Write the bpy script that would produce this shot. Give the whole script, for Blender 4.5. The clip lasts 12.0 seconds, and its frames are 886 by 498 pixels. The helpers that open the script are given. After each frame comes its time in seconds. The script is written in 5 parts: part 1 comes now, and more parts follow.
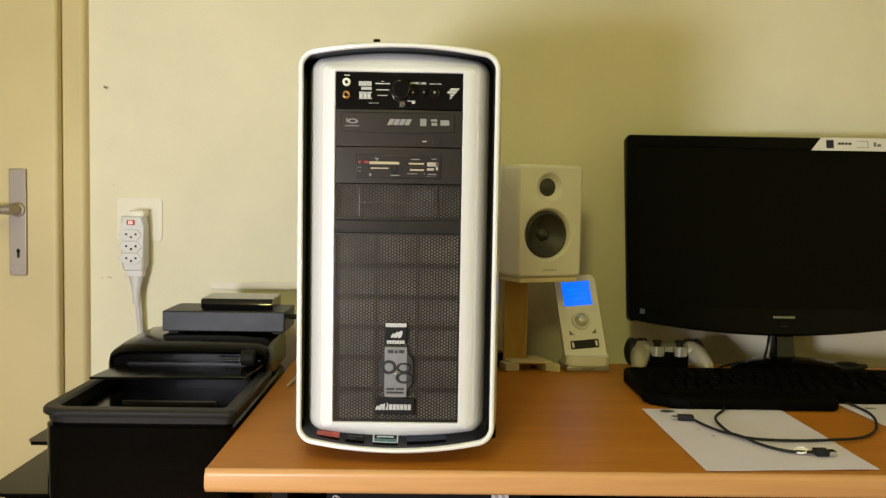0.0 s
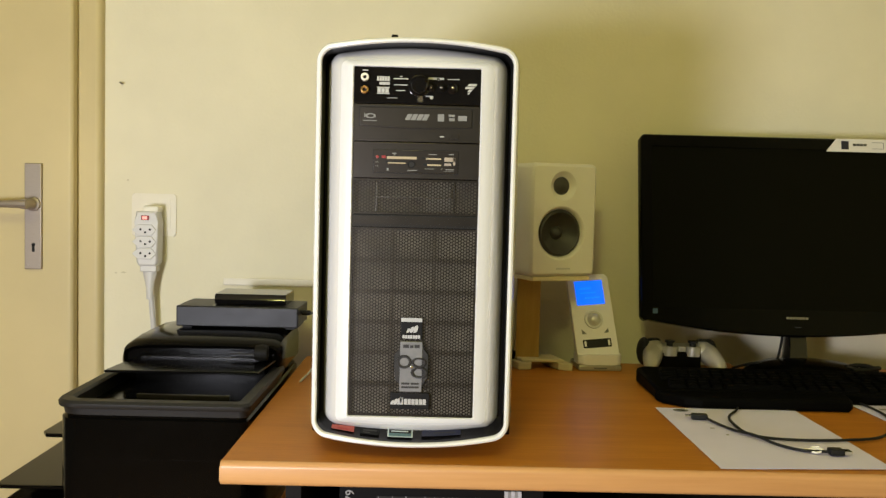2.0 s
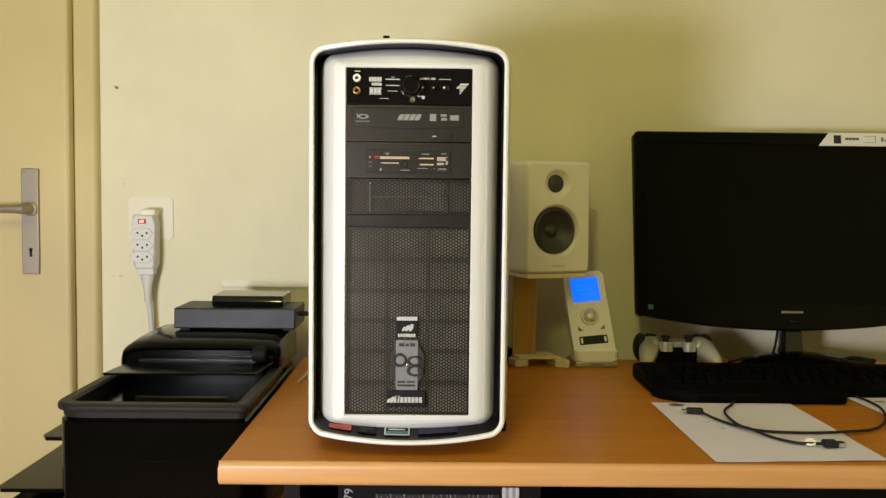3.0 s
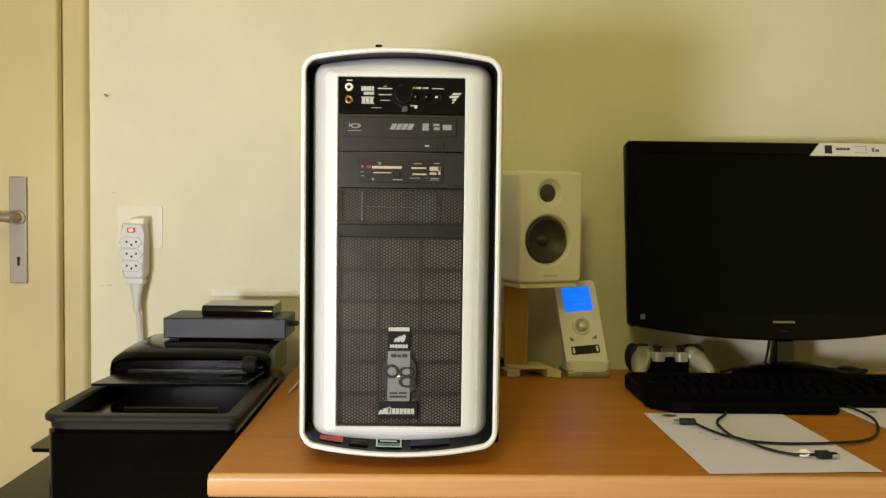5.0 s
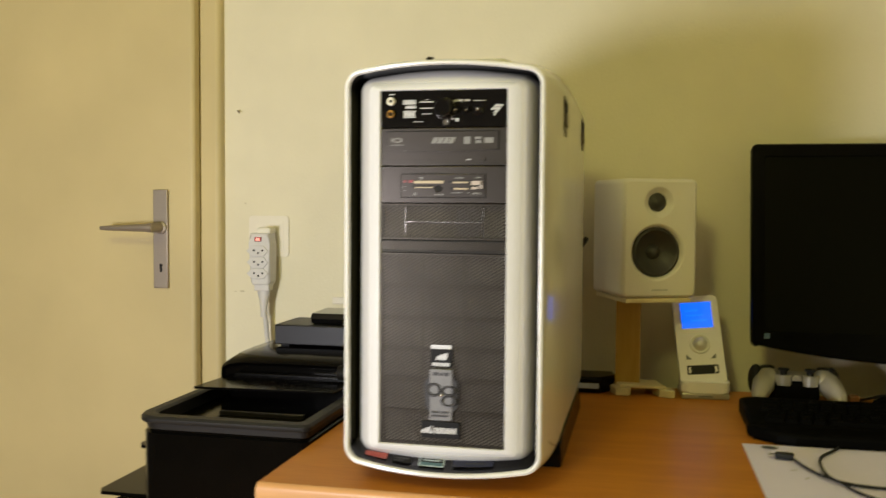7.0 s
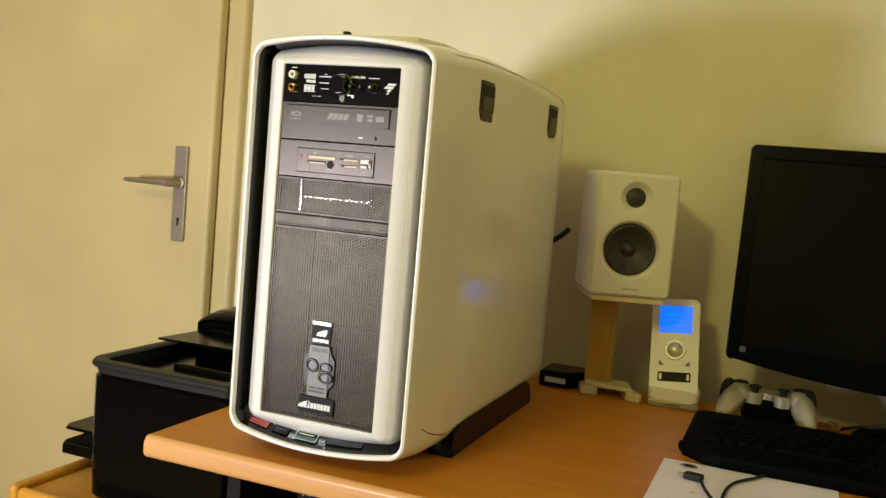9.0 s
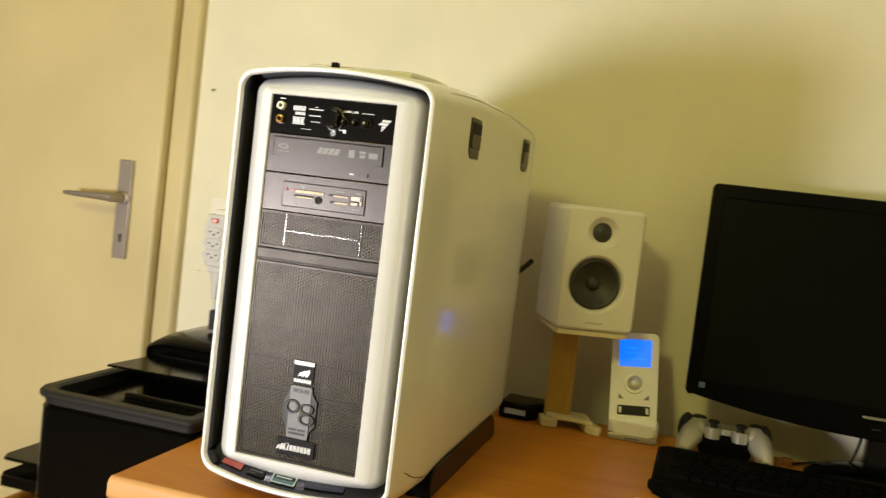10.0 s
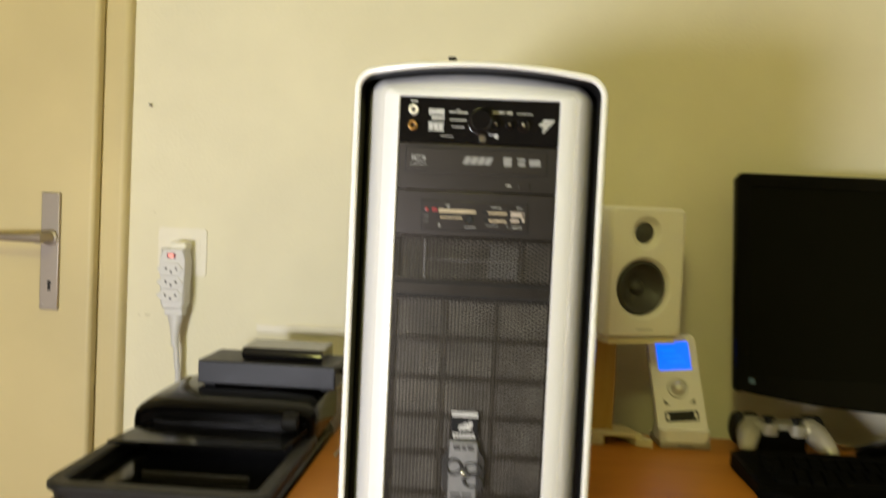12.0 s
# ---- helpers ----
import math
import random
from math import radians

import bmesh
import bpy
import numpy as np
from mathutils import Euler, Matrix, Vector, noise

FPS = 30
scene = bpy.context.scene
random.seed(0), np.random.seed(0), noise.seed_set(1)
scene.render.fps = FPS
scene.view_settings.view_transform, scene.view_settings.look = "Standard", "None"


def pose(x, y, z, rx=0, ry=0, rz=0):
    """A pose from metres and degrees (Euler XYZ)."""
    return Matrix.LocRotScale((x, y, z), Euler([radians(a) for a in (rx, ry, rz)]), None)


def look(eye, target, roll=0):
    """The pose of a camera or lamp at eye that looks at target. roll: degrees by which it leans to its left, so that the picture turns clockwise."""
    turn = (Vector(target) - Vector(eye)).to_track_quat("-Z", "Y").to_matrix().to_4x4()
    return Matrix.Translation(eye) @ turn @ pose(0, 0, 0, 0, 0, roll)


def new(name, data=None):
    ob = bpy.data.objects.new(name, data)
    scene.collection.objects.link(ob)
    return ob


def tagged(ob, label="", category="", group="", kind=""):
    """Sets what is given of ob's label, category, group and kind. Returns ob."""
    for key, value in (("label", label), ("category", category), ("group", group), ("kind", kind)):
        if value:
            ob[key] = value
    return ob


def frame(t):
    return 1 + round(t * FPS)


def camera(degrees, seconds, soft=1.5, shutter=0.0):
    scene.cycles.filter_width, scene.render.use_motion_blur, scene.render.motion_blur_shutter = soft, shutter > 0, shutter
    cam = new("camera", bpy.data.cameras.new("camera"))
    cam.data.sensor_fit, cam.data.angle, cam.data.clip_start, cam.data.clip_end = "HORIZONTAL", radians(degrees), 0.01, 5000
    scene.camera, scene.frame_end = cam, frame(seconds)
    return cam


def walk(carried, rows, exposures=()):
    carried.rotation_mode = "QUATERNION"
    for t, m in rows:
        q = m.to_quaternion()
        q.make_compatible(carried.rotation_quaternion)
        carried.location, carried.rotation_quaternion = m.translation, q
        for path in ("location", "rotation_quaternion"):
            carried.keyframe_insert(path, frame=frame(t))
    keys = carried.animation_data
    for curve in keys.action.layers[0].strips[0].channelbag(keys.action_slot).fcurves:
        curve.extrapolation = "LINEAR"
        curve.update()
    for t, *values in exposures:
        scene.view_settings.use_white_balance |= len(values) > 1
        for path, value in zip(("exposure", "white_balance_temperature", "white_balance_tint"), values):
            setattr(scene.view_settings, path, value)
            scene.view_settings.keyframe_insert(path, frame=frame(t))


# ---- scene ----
cam = camera(51.8, 12.0, soft=1.4, shutter=0.5)
PATH = [
    (0, (-0.009, 0.012, 1.058), (0.025, 2.008, 0.942), 0.9),
    (0.5, (-0.009, 0.017, 1.055), (0.027, 2.013, 0.937), 1.1),
    (1, (-0.014, 0.02, 1.054), (0.031, 2.016, 0.935), 1.4),
    (1.5, (-0.017, 0.014, 1.053), (0.032, 2.009, 0.935), 1.6),
    (2, (-0.019, 0.01, 1.05), (-0.002, 2.007, 0.938), 1.4),
    (2.5, (-0.019, 0.01, 1.049), (0.001, 2.007, 0.937), 1.2),
    (3, (-0.013, 0.002, 1.049), (0.006, 1.999, 0.937), 0.6),
    (5, (-0.016, 0.009, 1.051), (0.025, 2.007, 0.957), 0.7),
    (5.5, (-0.011, 0.012, 1.05), (0.037, 2.009, 0.953), 0.7),
    (6, (-0.012, 0.017, 1.046), (0.04, 2.014, 0.94), 0.8),
    (6.5, (0.029, 0.018, 1.049), (-0.158, 2.006, 0.943), 0.7),
    (7, (0.182, 0.058, 1.069), (-0.249, 2.009, 0.973), 0.4),
    (7.5, (0.309, 0.079, 1.093), (-0.193, 2.013, 1.002), 2.5),
    (7.7, (0.34, 0.089, 1.097), (-0.171, 2.016, 0.94), 2.8),
    (9.3, (0.463, 0.164, 1.091), (-0.3, 2.005, 0.921), 5.5),
    (9.5, (0.455, 0.153, 1.1), (-0.298, 1.998, 0.927), 6.3),
    (10, (0.366, 0.15, 1.119), (-0.186, 2.068, 0.984), 6.8),
    (10.5, (0.223, 0.142, 1.117), (-0.031, 2.117, 0.928), 4.6),
    (11, (0.089, 0.112, 1.078), (0.047, 2.1, 0.864), 4.2),
    (11.5, (-0.008, 0.12, 1.063), (-0.015, 2.11, 0.865), 3.7),
    (12, (-0.025, 0.23, 1.094), (-0.136, 2.225, 1.013), 2.6),
]
walk(cam, [(t, look(eye, target, roll)) for t, eye, target, roll in PATH],
     [(0, -0.09, 6330, 10), (6, -0.10, 6330, 10), (6.5, -0.11, 6400, 10), (7, -0.21, 6550, 10), (7.5, -0.24, 6600, 10), (9.5, 0.04, 6600, 10), (10, 0.1, 6550, 10),
      (10.5, 0.16, 6450, 10), (11, 0.24, 6350, 10), (11.5, 0.24, 6350, 10), (12, -0.04, 6330, 10)])

# ---- world, lights ----
world = bpy.data.worlds.new("room_world")
scene.world = world
world.use_nodes = True
world.node_tree.nodes["Background"].inputs[0].default_value = (1.0, 0.9, 0.7, 1)
world.node_tree.nodes["Background"].inputs[1].default_value = 0.005


def bulb(name, place, watts, radius, colour):
    data = bpy.data.lights.new(name, "POINT")
    data.energy, data.shadow_soft_size, data.color = watts, radius, colour
    ob = new(name, data)
    ob.location = place
    return ob


# a low lamp to the left of the camera and the room's ceiling lamp
bulb("low_lamp", (-0.712, -0.12, 0.866), 87, 0.15, (1.0, 0.985, 1.055))
bulb("ceiling_lamp", (-0.35, -0.75, 2.25), 49, 0.16, (1.0, 0.96, 0.30))


# ---- materials ----
def material(name, colour, rough=0.5, metal=0.0, vary=0.08, scale=40.0, bump=0.0, bump_scale=300.0, coat=0.0,
             stretch=(1, 1, 1), dark=None, stain=0.0, stain_scale=3.0, emit=None, spec=0.5, rand=0.0, gloss=(1, 1, 1)):
    m = bpy.data.materials.new(name)
    m.use_nodes = True
    nt = m.node_tree
    n, l = nt.nodes, nt.links
    b = n["Principled BSDF"]
    b.inputs["Roughness"].default_value = rough
    b.inputs["Metallic"].default_value = metal
    b.inputs["Coat Weight"].default_value = coat
    b.inputs["Coat Roughness"].default_value = 0.06
    b.inputs["Specular IOR Level"].default_value = spec
    b.inputs["Specular Tint"].default_value = (*gloss, 1)
    tc = n.new("ShaderNodeTexCoord")
    mp = n.new("ShaderNodeMapping")
    mp.inputs["Scale"].default_value = stretch
    l.new(tc.outputs["Object"], mp.inputs["Vector"])
    noi = n.new("ShaderNodeTexNoise")
    noi.inputs["Scale"].default_value, noi.inputs["Detail"].default_value = scale, 6
    l.new(mp.outputs[0], noi.inputs["Vector"])
    ramp = n.new("ShaderNodeValToRGB")
    c = Vector(colour)
    lo = Vector(dark) if dark else c * (1 - vary)
    hi = c if dark else c * (1 + vary)
    ramp.color_ramp.elements[0].color = (*lo, 1)
    ramp.color_ramp.elements[1].color = (*hi, 1)
    ramp.color_ramp.elements[0].position, ramp.color_ramp.elements[1].position = 0.3, 0.7
    l.new(noi.outputs["Fac"], ramp.inputs[0])
    out = ramp.outputs[0]
    if stain:
        n2 = n.new("ShaderNodeTexNoise")
        n2.inputs["Scale"].default_value, n2.inputs["Detail"].default_value = stain_scale, 4
        l.new(tc.outputs["Object"], n2.inputs["Vector"])
        r2 = n.new("ShaderNodeMapRange")
        r2.inputs[1].default_value, r2.inputs[2].default_value = 0.35, 0.7
        r2.inputs[3].default_value, r2.inputs[4].default_value = 1 - stain, 1
        l.new(n2.outputs["Fac"], r2.inputs[0])
        mx = n.new("ShaderNodeMix")
        mx.data_type, mx.blend_type = "RGBA", "MULTIPLY"
        mx.inputs[0].default_value = 1
        l.new(out, mx.inputs[6])
        l.new(r2.outputs[0], mx.inputs[7])
        out = mx.outputs[2]
    if rand:
        info = n.new("ShaderNodeObjectInfo")
        r3 = n.new("ShaderNodeMapRange")
        r3.inputs[3].default_value, r3.inputs[4].default_value = 1 - rand, 1 + rand
        l.new(info.outputs["Random"], r3.inputs[0])
        mx = n.new("ShaderNodeMix")
        mx.data_type, mx.blend_type = "RGBA", "MULTIPLY"
        mx.inputs[0].default_value = 1
        l.new(out, mx.inputs[6])
        l.new(r3.outputs[0], mx.inputs[7])
        out = mx.outputs[2]
    l.new(out, b.inputs["Base Color"])
    rr = n.new("ShaderNodeMapRange")
    rr.inputs[3].default_value, rr.inputs[4].default_value = rough * (1 - min(0.15, 3 * vary)), min(1, rough * (1 + min(0.15, 3 * vary)))
    l.new(noi.outputs["Fac"], rr.inputs[0])
    l.new(rr.outputs[0], b.inputs["Roughness"])
    if bump:
        n3 = n.new("ShaderNodeTexNoise")
        n3.inputs["Scale"].default_value, n3.inputs["Detail"].default_value = bump_scale, 4
        l.new(mp.outputs[0], n3.inputs["Vector"])
        bp = n.new("ShaderNodeBump")
        bp.inputs["Strength"].default_value, bp.inputs["Distance"].default_value = bump, 0.002
        l.new(n3.outputs["Fac"], bp.inputs["Height"])
        l.new(bp.outputs[0], b.inputs["Normal"])
    if emit:
        b.inputs["Emission Color"].default_value = (*emit[0], 1)
        b.inputs["Emission Strength"].default_value = emit[1]
    return m


def wood(name, light, dark, rough=0.35, along=(1.2, 14, 14), coat=0.15, spec=0.3):
    """Lacquered wood with grain along x."""
    m = bpy.data.materials.new(name)
    m.use_nodes = True
    n, l = m.node_tree.nodes, m.node_tree.links
    b = n["Principled BSDF"]
    tc, mp = n.new("ShaderNodeTexCoord"), n.new("ShaderNodeMapping")
    mp.inputs["Scale"].default_value = along
    l.new(tc.outputs["Object"], mp.inputs["Vector"])
    big, fine = n.new("ShaderNodeTexNoise"), n.new("ShaderNodeTexNoise")
    big.inputs["Scale"].default_value, big.inputs["Detail"].default_value, big.inputs["Distortion"].default_value = 1.6, 5, 0.8
    fine.inputs["Scale"].default_value, fine.inputs["Detail"].default_value = 14, 8
    l.new(mp.outputs[0], big.inputs["Vector"])
    l.new(mp.outputs[0], fine.inputs["Vector"])
    add = n.new("ShaderNodeMath")
    add.operation = "MULTIPLY_ADD"
    add.inputs[1].default_value = 0.45
    l.new(fine.outputs["Fac"], add.inputs[0])
    sc = n.new("ShaderNodeMath")
    sc.operation = "MULTIPLY"
    sc.inputs[1].default_value = 0.55
    l.new(big.outputs["Fac"], sc.inputs[0])
    l.new(sc.outputs[0], add.inputs[2])
    ramp = n.new("ShaderNodeValToRGB")
    ramp.color_ramp.elements[0].position, ramp.color_ramp.elements[1].position = 0.36, 0.64
    ramp.color_ramp.elements[0].color, ramp.color_ramp.elements[1].color = (*dark, 1), (*light, 1)
    l.new(add.outputs[0], ramp.inputs[0])
    l.new(ramp.outputs[0], b.inputs["Base Color"])
    b.inputs["Roughness"].default_value = rough
    b.inputs["Specular IOR Level"].default_value = spec
    b.inputs["Coat Weight"].default_value, b.inputs["Coat Roughness"].default_value = coat, 0.2
    bp = n.new("ShaderNodeBump")
    bp.inputs["Strength"].default_value, bp.inputs["Distance"].default_value = 0.08, 0.001
    l.new(fine.outputs["Fac"], bp.inputs["Height"])
    l.new(bp.outputs[0], b.inputs["Normal"])
    return m


M_WALL = material("cream_wall_paint", (0.79, 0.74, 0.55), 0.85, vary=0.03, scale=9, bump=0.25, bump_scale=160, stain=0.06, stain_scale=2.2)
# yellow added to an unseen wall as a reflector for warm fill light
M_BOUNCEWALL = material("yellow_bounce_wall", (0.76, 0.71, 0.34), 0.85, vary=0.03, scale=9, bump=0.25, bump_scale=160)
# unseen walls: dark colour added to weaken fill light and reflections
M_DARKWALL = material("dark_unseen_wall", (0.12, 0.10, 0.07), 0.85, vary=0.04, scale=9, bump=0.2, bump_scale=160)
M_CEIL = material("ceiling_paint", (0.52, 0.48, 0.34), 0.9, vary=0.03, scale=6, bump=0.2)
M_FLOOR = wood("floor_wood", (0.30, 0.18, 0.09), (0.20, 0.11, 0.05))
M_DOOR = material("door_paint", (0.615, 0.512, 0.262), 0.5, vary=0.03, scale=5, bump=0.12, bump_scale=60, stain=0.08, stain_scale=4)
M_DESK = wood("desk_veneer", (0.53, 0.210, 0.022), (0.43, 0.155, 0.014), rough=0.42, coat=0.03, spec=0.2)
M_EDGE = wood("desk_edge_band", (0.54, 0.288, 0.108), (0.47, 0.238, 0.082), rough=0.42, along=(0.8, 20, 20), coat=0.1)
M_PINE = wood("pine_wood", (0.48, 0.315, 0.075), (0.40, 0.245, 0.05), along=(10, 10, 1.2))
M_PALE = material("pale_wood", (0.66, 0.58, 0.36), 0.6, vary=0.08, scale=30, stretch=(1, 8, 8), bump=0.1)
M_TABLE = wood("table_wood", (0.54, 0.26, 0.035), (0.43, 0.185, 0.022), along=(1.5, 12, 12))
M_REDWOOD = wood("reddish_wood", (0.20, 0.085, 0.03), (0.15, 0.06, 0.02))
M_STEEL = material("brushed_nickel", (0.36, 0.31, 0.25), 0.5, 0.7, vary=0.05, scale=60, stretch=(1, 1, 12))
M_CHROME = material("chrome", (0.75, 0.74, 0.70), 0.16, 1.0, vary=0.03)
M_WHITE = material("white_shell_plastic", (0.76, 0.76, 0.72), 0.24, vary=0.015, scale=20, bump=0.02, bump_scale=900, coat=0.3)
M_BEZEL = material("white_bezel_plastic", (0.66, 0.66, 0.65), 0.35, vary=0.015, scale=20, coat=0.1)
M_SILVER = material("silver_trim", (0.69, 0.68, 0.655), 0.26, 0.25, vary=0.0, scale=60)
M_GLOSS = material("black_gloss_plastic", (0.005, 0.0045, 0.0045), 0.12, vary=0.1, coat=0.3, spec=0.3)
M_BLACK = material("black_plastic", (0.0032, 0.003, 0.0022), 0.22, vary=0.15, scale=60, bump=0.03, bump_scale=1400, spec=0.14)
M_MATT = material("matt_black_plastic", (0.006, 0.0053, 0.0036), 0.6, vary=0.15, scale=80, bump=0.2, bump_scale=1200, spec=0.16)
M_PIANO = material("piano_black_plastic", (0.0022, 0.002, 0.0016), 0.13, vary=0.1, scale=30, spec=0.10)
M_RIM = material("charcoal_printer_plastic", (0.0115, 0.0108, 0.009), 0.5, vary=0.12, scale=80, bump=0.12, bump_scale=1200, spec=0.3)
M_DRIVE = material("dark_grey_plastic", (0.0085, 0.008, 0.0068), 0.34, vary=0.03, scale=90, bump=0.06, bump_scale=1800, spec=0.6, gloss=(1, 0.88, 0.78))
M_GREYCASE = material("dark_grey_metal", (0.011, 0.0105, 0.0108), 0.42, 0.0, spec=0.3, vary=0.1, scale=50)
M_MESH = material("black_steel_mesh", (0.0065, 0.0055, 0.004), 0.40, 0.0, vary=0.2, scale=60, spec=0.42, gloss=(1, 0.88, 0.72))
M_DUST = material("dusty_filter_foam", (0.27, 0.245, 0.195), 0.95, vary=0.25, scale=35, bump=0.5, bump_scale=800, stain=0.4, stain_scale=22)
M_CAGE = material("cage_metal", (0.13, 0.115, 0.08), 0.5, 0.4, vary=0.15)
M_SHINE = material("bare_steel_edge", (0.65, 0.63, 0.58), 0.25, 1.0, vary=0.05)
M_PRINT = material("silver_print", (0.45, 0.45, 0.43), 0.4, 0.3, vary=0.05)
M_PRINTG = material("grey_print", (0.21, 0.21, 0.20), 0.5, vary=0.05)
M_PLATE = material("grey_badge_metal", (0.16, 0.16, 0.16), 0.5, 0.1, vary=0.1, scale=120)
M_PLATED = material("dark_badge_metal", (0.042, 0.041, 0.040), 0.32, 0.3, vary=0.1, scale=120, spec=0.4)
M_STK = material("black_sticker", (0.010, 0.010, 0.010), 0.5, vary=0.1, spec=0.12)
M_CONTACT = material("pale_gilt_contact", (0.40, 0.33, 0.21), 0.5, 0.3, vary=0.05)
M_GOLDMARK = material("dull_gold_print", (0.22, 0.20, 0.13), 0.4, 0.3, vary=0.05)
M_GOLD = material("brass", (0.55, 0.33, 0.12), 0.25, 0.9, vary=0.05)
M_RED = material("red_plastic", (0.26, 0.022, 0.02), 0.35, vary=0.1)
M_REDSTK = material("red_sticker", (0.27, 0.058, 0.042), 0.4, vary=0.12, scale=150)
M_TEAL = material("teal_sticker", (0.06, 0.12, 0.13), 0.4, 0.1, vary=0.15, scale=120)
M_BLUE = material("dark_blue_sticker", (0.007, 0.009, 0.028), 0.4, vary=0.15, scale=120)
M_MONITOR = material("black_monitor_plastic", (0.0018, 0.0018, 0.0015), 0.2, vary=0.1, scale=10, spec=0.10)
M_KEY = material("black_key_plastic", (0.0018, 0.0017, 0.0012), 0.58, vary=0.15, scale=60, spec=0.03)
M_DIAL = material("bright_silver_plastic", (0.62, 0.61, 0.59), 0.3, 0.30, vary=0.02)
M_LATCH = material("dark_brown_latch_plastic", (0.022, 0.013, 0.008), 0.34, vary=0.1, spec=0.3)
M_PADDLE = material("brown_grey_latch_plastic", (0.052, 0.038, 0.024), 0.42, vary=0.08, spec=0.35)
M_READER = material("charcoal_reader_plastic", (0.0065, 0.006, 0.005), 0.34, vary=0.05, spec=0.6, gloss=(1, 0.88, 0.78))
M_PALETEAL = material("pale_sticker_print", (0.36, 0.42, 0.42), 0.4, vary=0.06)
M_BACKPLATE = material("light_grey_backplate", (0.15, 0.14, 0.12), 0.5, vary=0.06)
M_ENERGY = material("blue_energy_print", (0.05, 0.10, 0.19), 0.4, vary=0.1, scale=120)
M_SPK = material("white_speaker_paint", (0.70, 0.68, 0.635), 0.45, vary=0.02, scale=15, bump=0.05, bump_scale=500)
M_CONE = material("dark_speaker_cone", (0.030, 0.029, 0.025), 0.5, vary=0.12, scale=90, bump=0.15)
M_RUBBER = material("rubber", (0.010, 0.010, 0.010), 0.6, vary=0.1, spec=0.25)
M_DOCK = material("ivory_player_plastic", (0.75, 0.73, 0.74), 0.32, vary=0.015, coat=0.2)
M_LCD = material("blue_lcd", (0.0, 0.02, 0.08), 0.4, vary=0.0, emit=((0.0, 0.115, 1.0), 1.6))
M_LCDTXT = material("light_blue_lcd", (0.0, 0.05, 0.1), 0.4, vary=0.0, emit=((0.0, 0.145, 1.0), 1.6))
M_PAD = material("silver_pad_plastic", (0.40, 0.38, 0.33), 0.33, 0.45, vary=0.04, scale=50)
M_PAPER = material("white_paper", (0.70, 0.67, 0.93), 0.85, vary=0.015, scale=20, bump=0.03, bump_scale=200)
M_SCREEN = material("dark_lcd_screen", (0.0022, 0.0022, 0.0010), 0.35, vary=0.05, scale=4, spec=0.07)
M_PLATEWHITE = material("cream_socket_plastic", (0.79, 0.745, 0.62), 0.6, vary=0.015)
M_SOCKET = material("white_socket_plastic", (0.78, 0.75, 0.62), 0.4, vary=0.015)
M_STRIP = material("grey_white_plastic", (0.62, 0.605, 0.57), 0.4, vary=0.02)
M_HOLE = material("dark_hole", (0.01, 0.01, 0.01), 0.8, vary=0.0)
M_SEAM = material("shaded_seam", (0.40, 0.37, 0.29), 0.7, vary=0.05)
M_SWITCH = material("lit_red_switch", (0.5, 0.04, 0.02), 0.3, vary=0.0, emit=((1.0, 0.50, 0.38), 1.1))
M_CARD = material("dark_cardboard", (0.006, 0.0055, 0.005), 0.6, spec=0.12, vary=0.1, scale=30)
M_GREYCARD = material("grey_cardboard", (0.032, 0.030, 0.027), 0.6, spec=0.15, vary=0.1, scale=30)


# ---- mesh helpers ----
def thing(name, label, category, m=None, group="", kind=""):
    ob = new(name)
    ob.empty_display_size = 0.05
    if m is not None:
        ob.matrix_world = m
    return tagged(ob, label, category, group, kind)


def part(name, bm, mat, parent=None, label="", smooth=True, angle=35):
    me = bpy.data.meshes.new(name)
    bmesh.ops.recalc_face_normals(bm, faces=bm.faces)
    if smooth:
        lim = radians(angle)
        for e in bm.edges:
            if len(e.link_faces) == 2 and e.calc_face_angle(0) > lim:
                e.smooth = False
    bm.to_mesh(me)
    bm.free()
    me.materials.append(mat)
    ob = new(name, me)
    if parent is not None:
        ob.parent = parent
    if label:
        ob["label"] = label
    if name in ("bar_text", "print_marks", "printed_bars", "dark_bars", "pin_holes", "vent_slit", "format_marks", "maker_mark", "card_slot", "slot_contact", "screen_text"):
        ob["kind"] = "stuff"
    return ob


def box(x0, x1, y0, y1, z0, z1, bevel=0.0, seg=2, bm=None):
    b = bmesh.new()
    bmesh.ops.create_cube(b, size=1)
    for v in b.verts:
        v.co = Vector((x0 + (v.co.x + 0.5) * (x1 - x0), y0 + (v.co.y + 0.5) * (y1 - y0), z0 + (v.co.z + 0.5) * (z1 - z0)))
    if bevel:
        bmesh.ops.bevel(b, geom=b.edges[:], offset=bevel, segments=seg, profile=0.5, affect="EDGES")
        for f in b.faces:
            f.smooth = max(abs(a) for a in f.normal) < 0.999
    return merge(bm, b)


def merge(bm, other):
    if bm is None:
        return other
    tmp = bpy.data.meshes.new("tmp")
    other.to_mesh(tmp)
    other.free()
    bm.from_mesh(tmp)
    bpy.data.meshes.remove(tmp)
    return bm


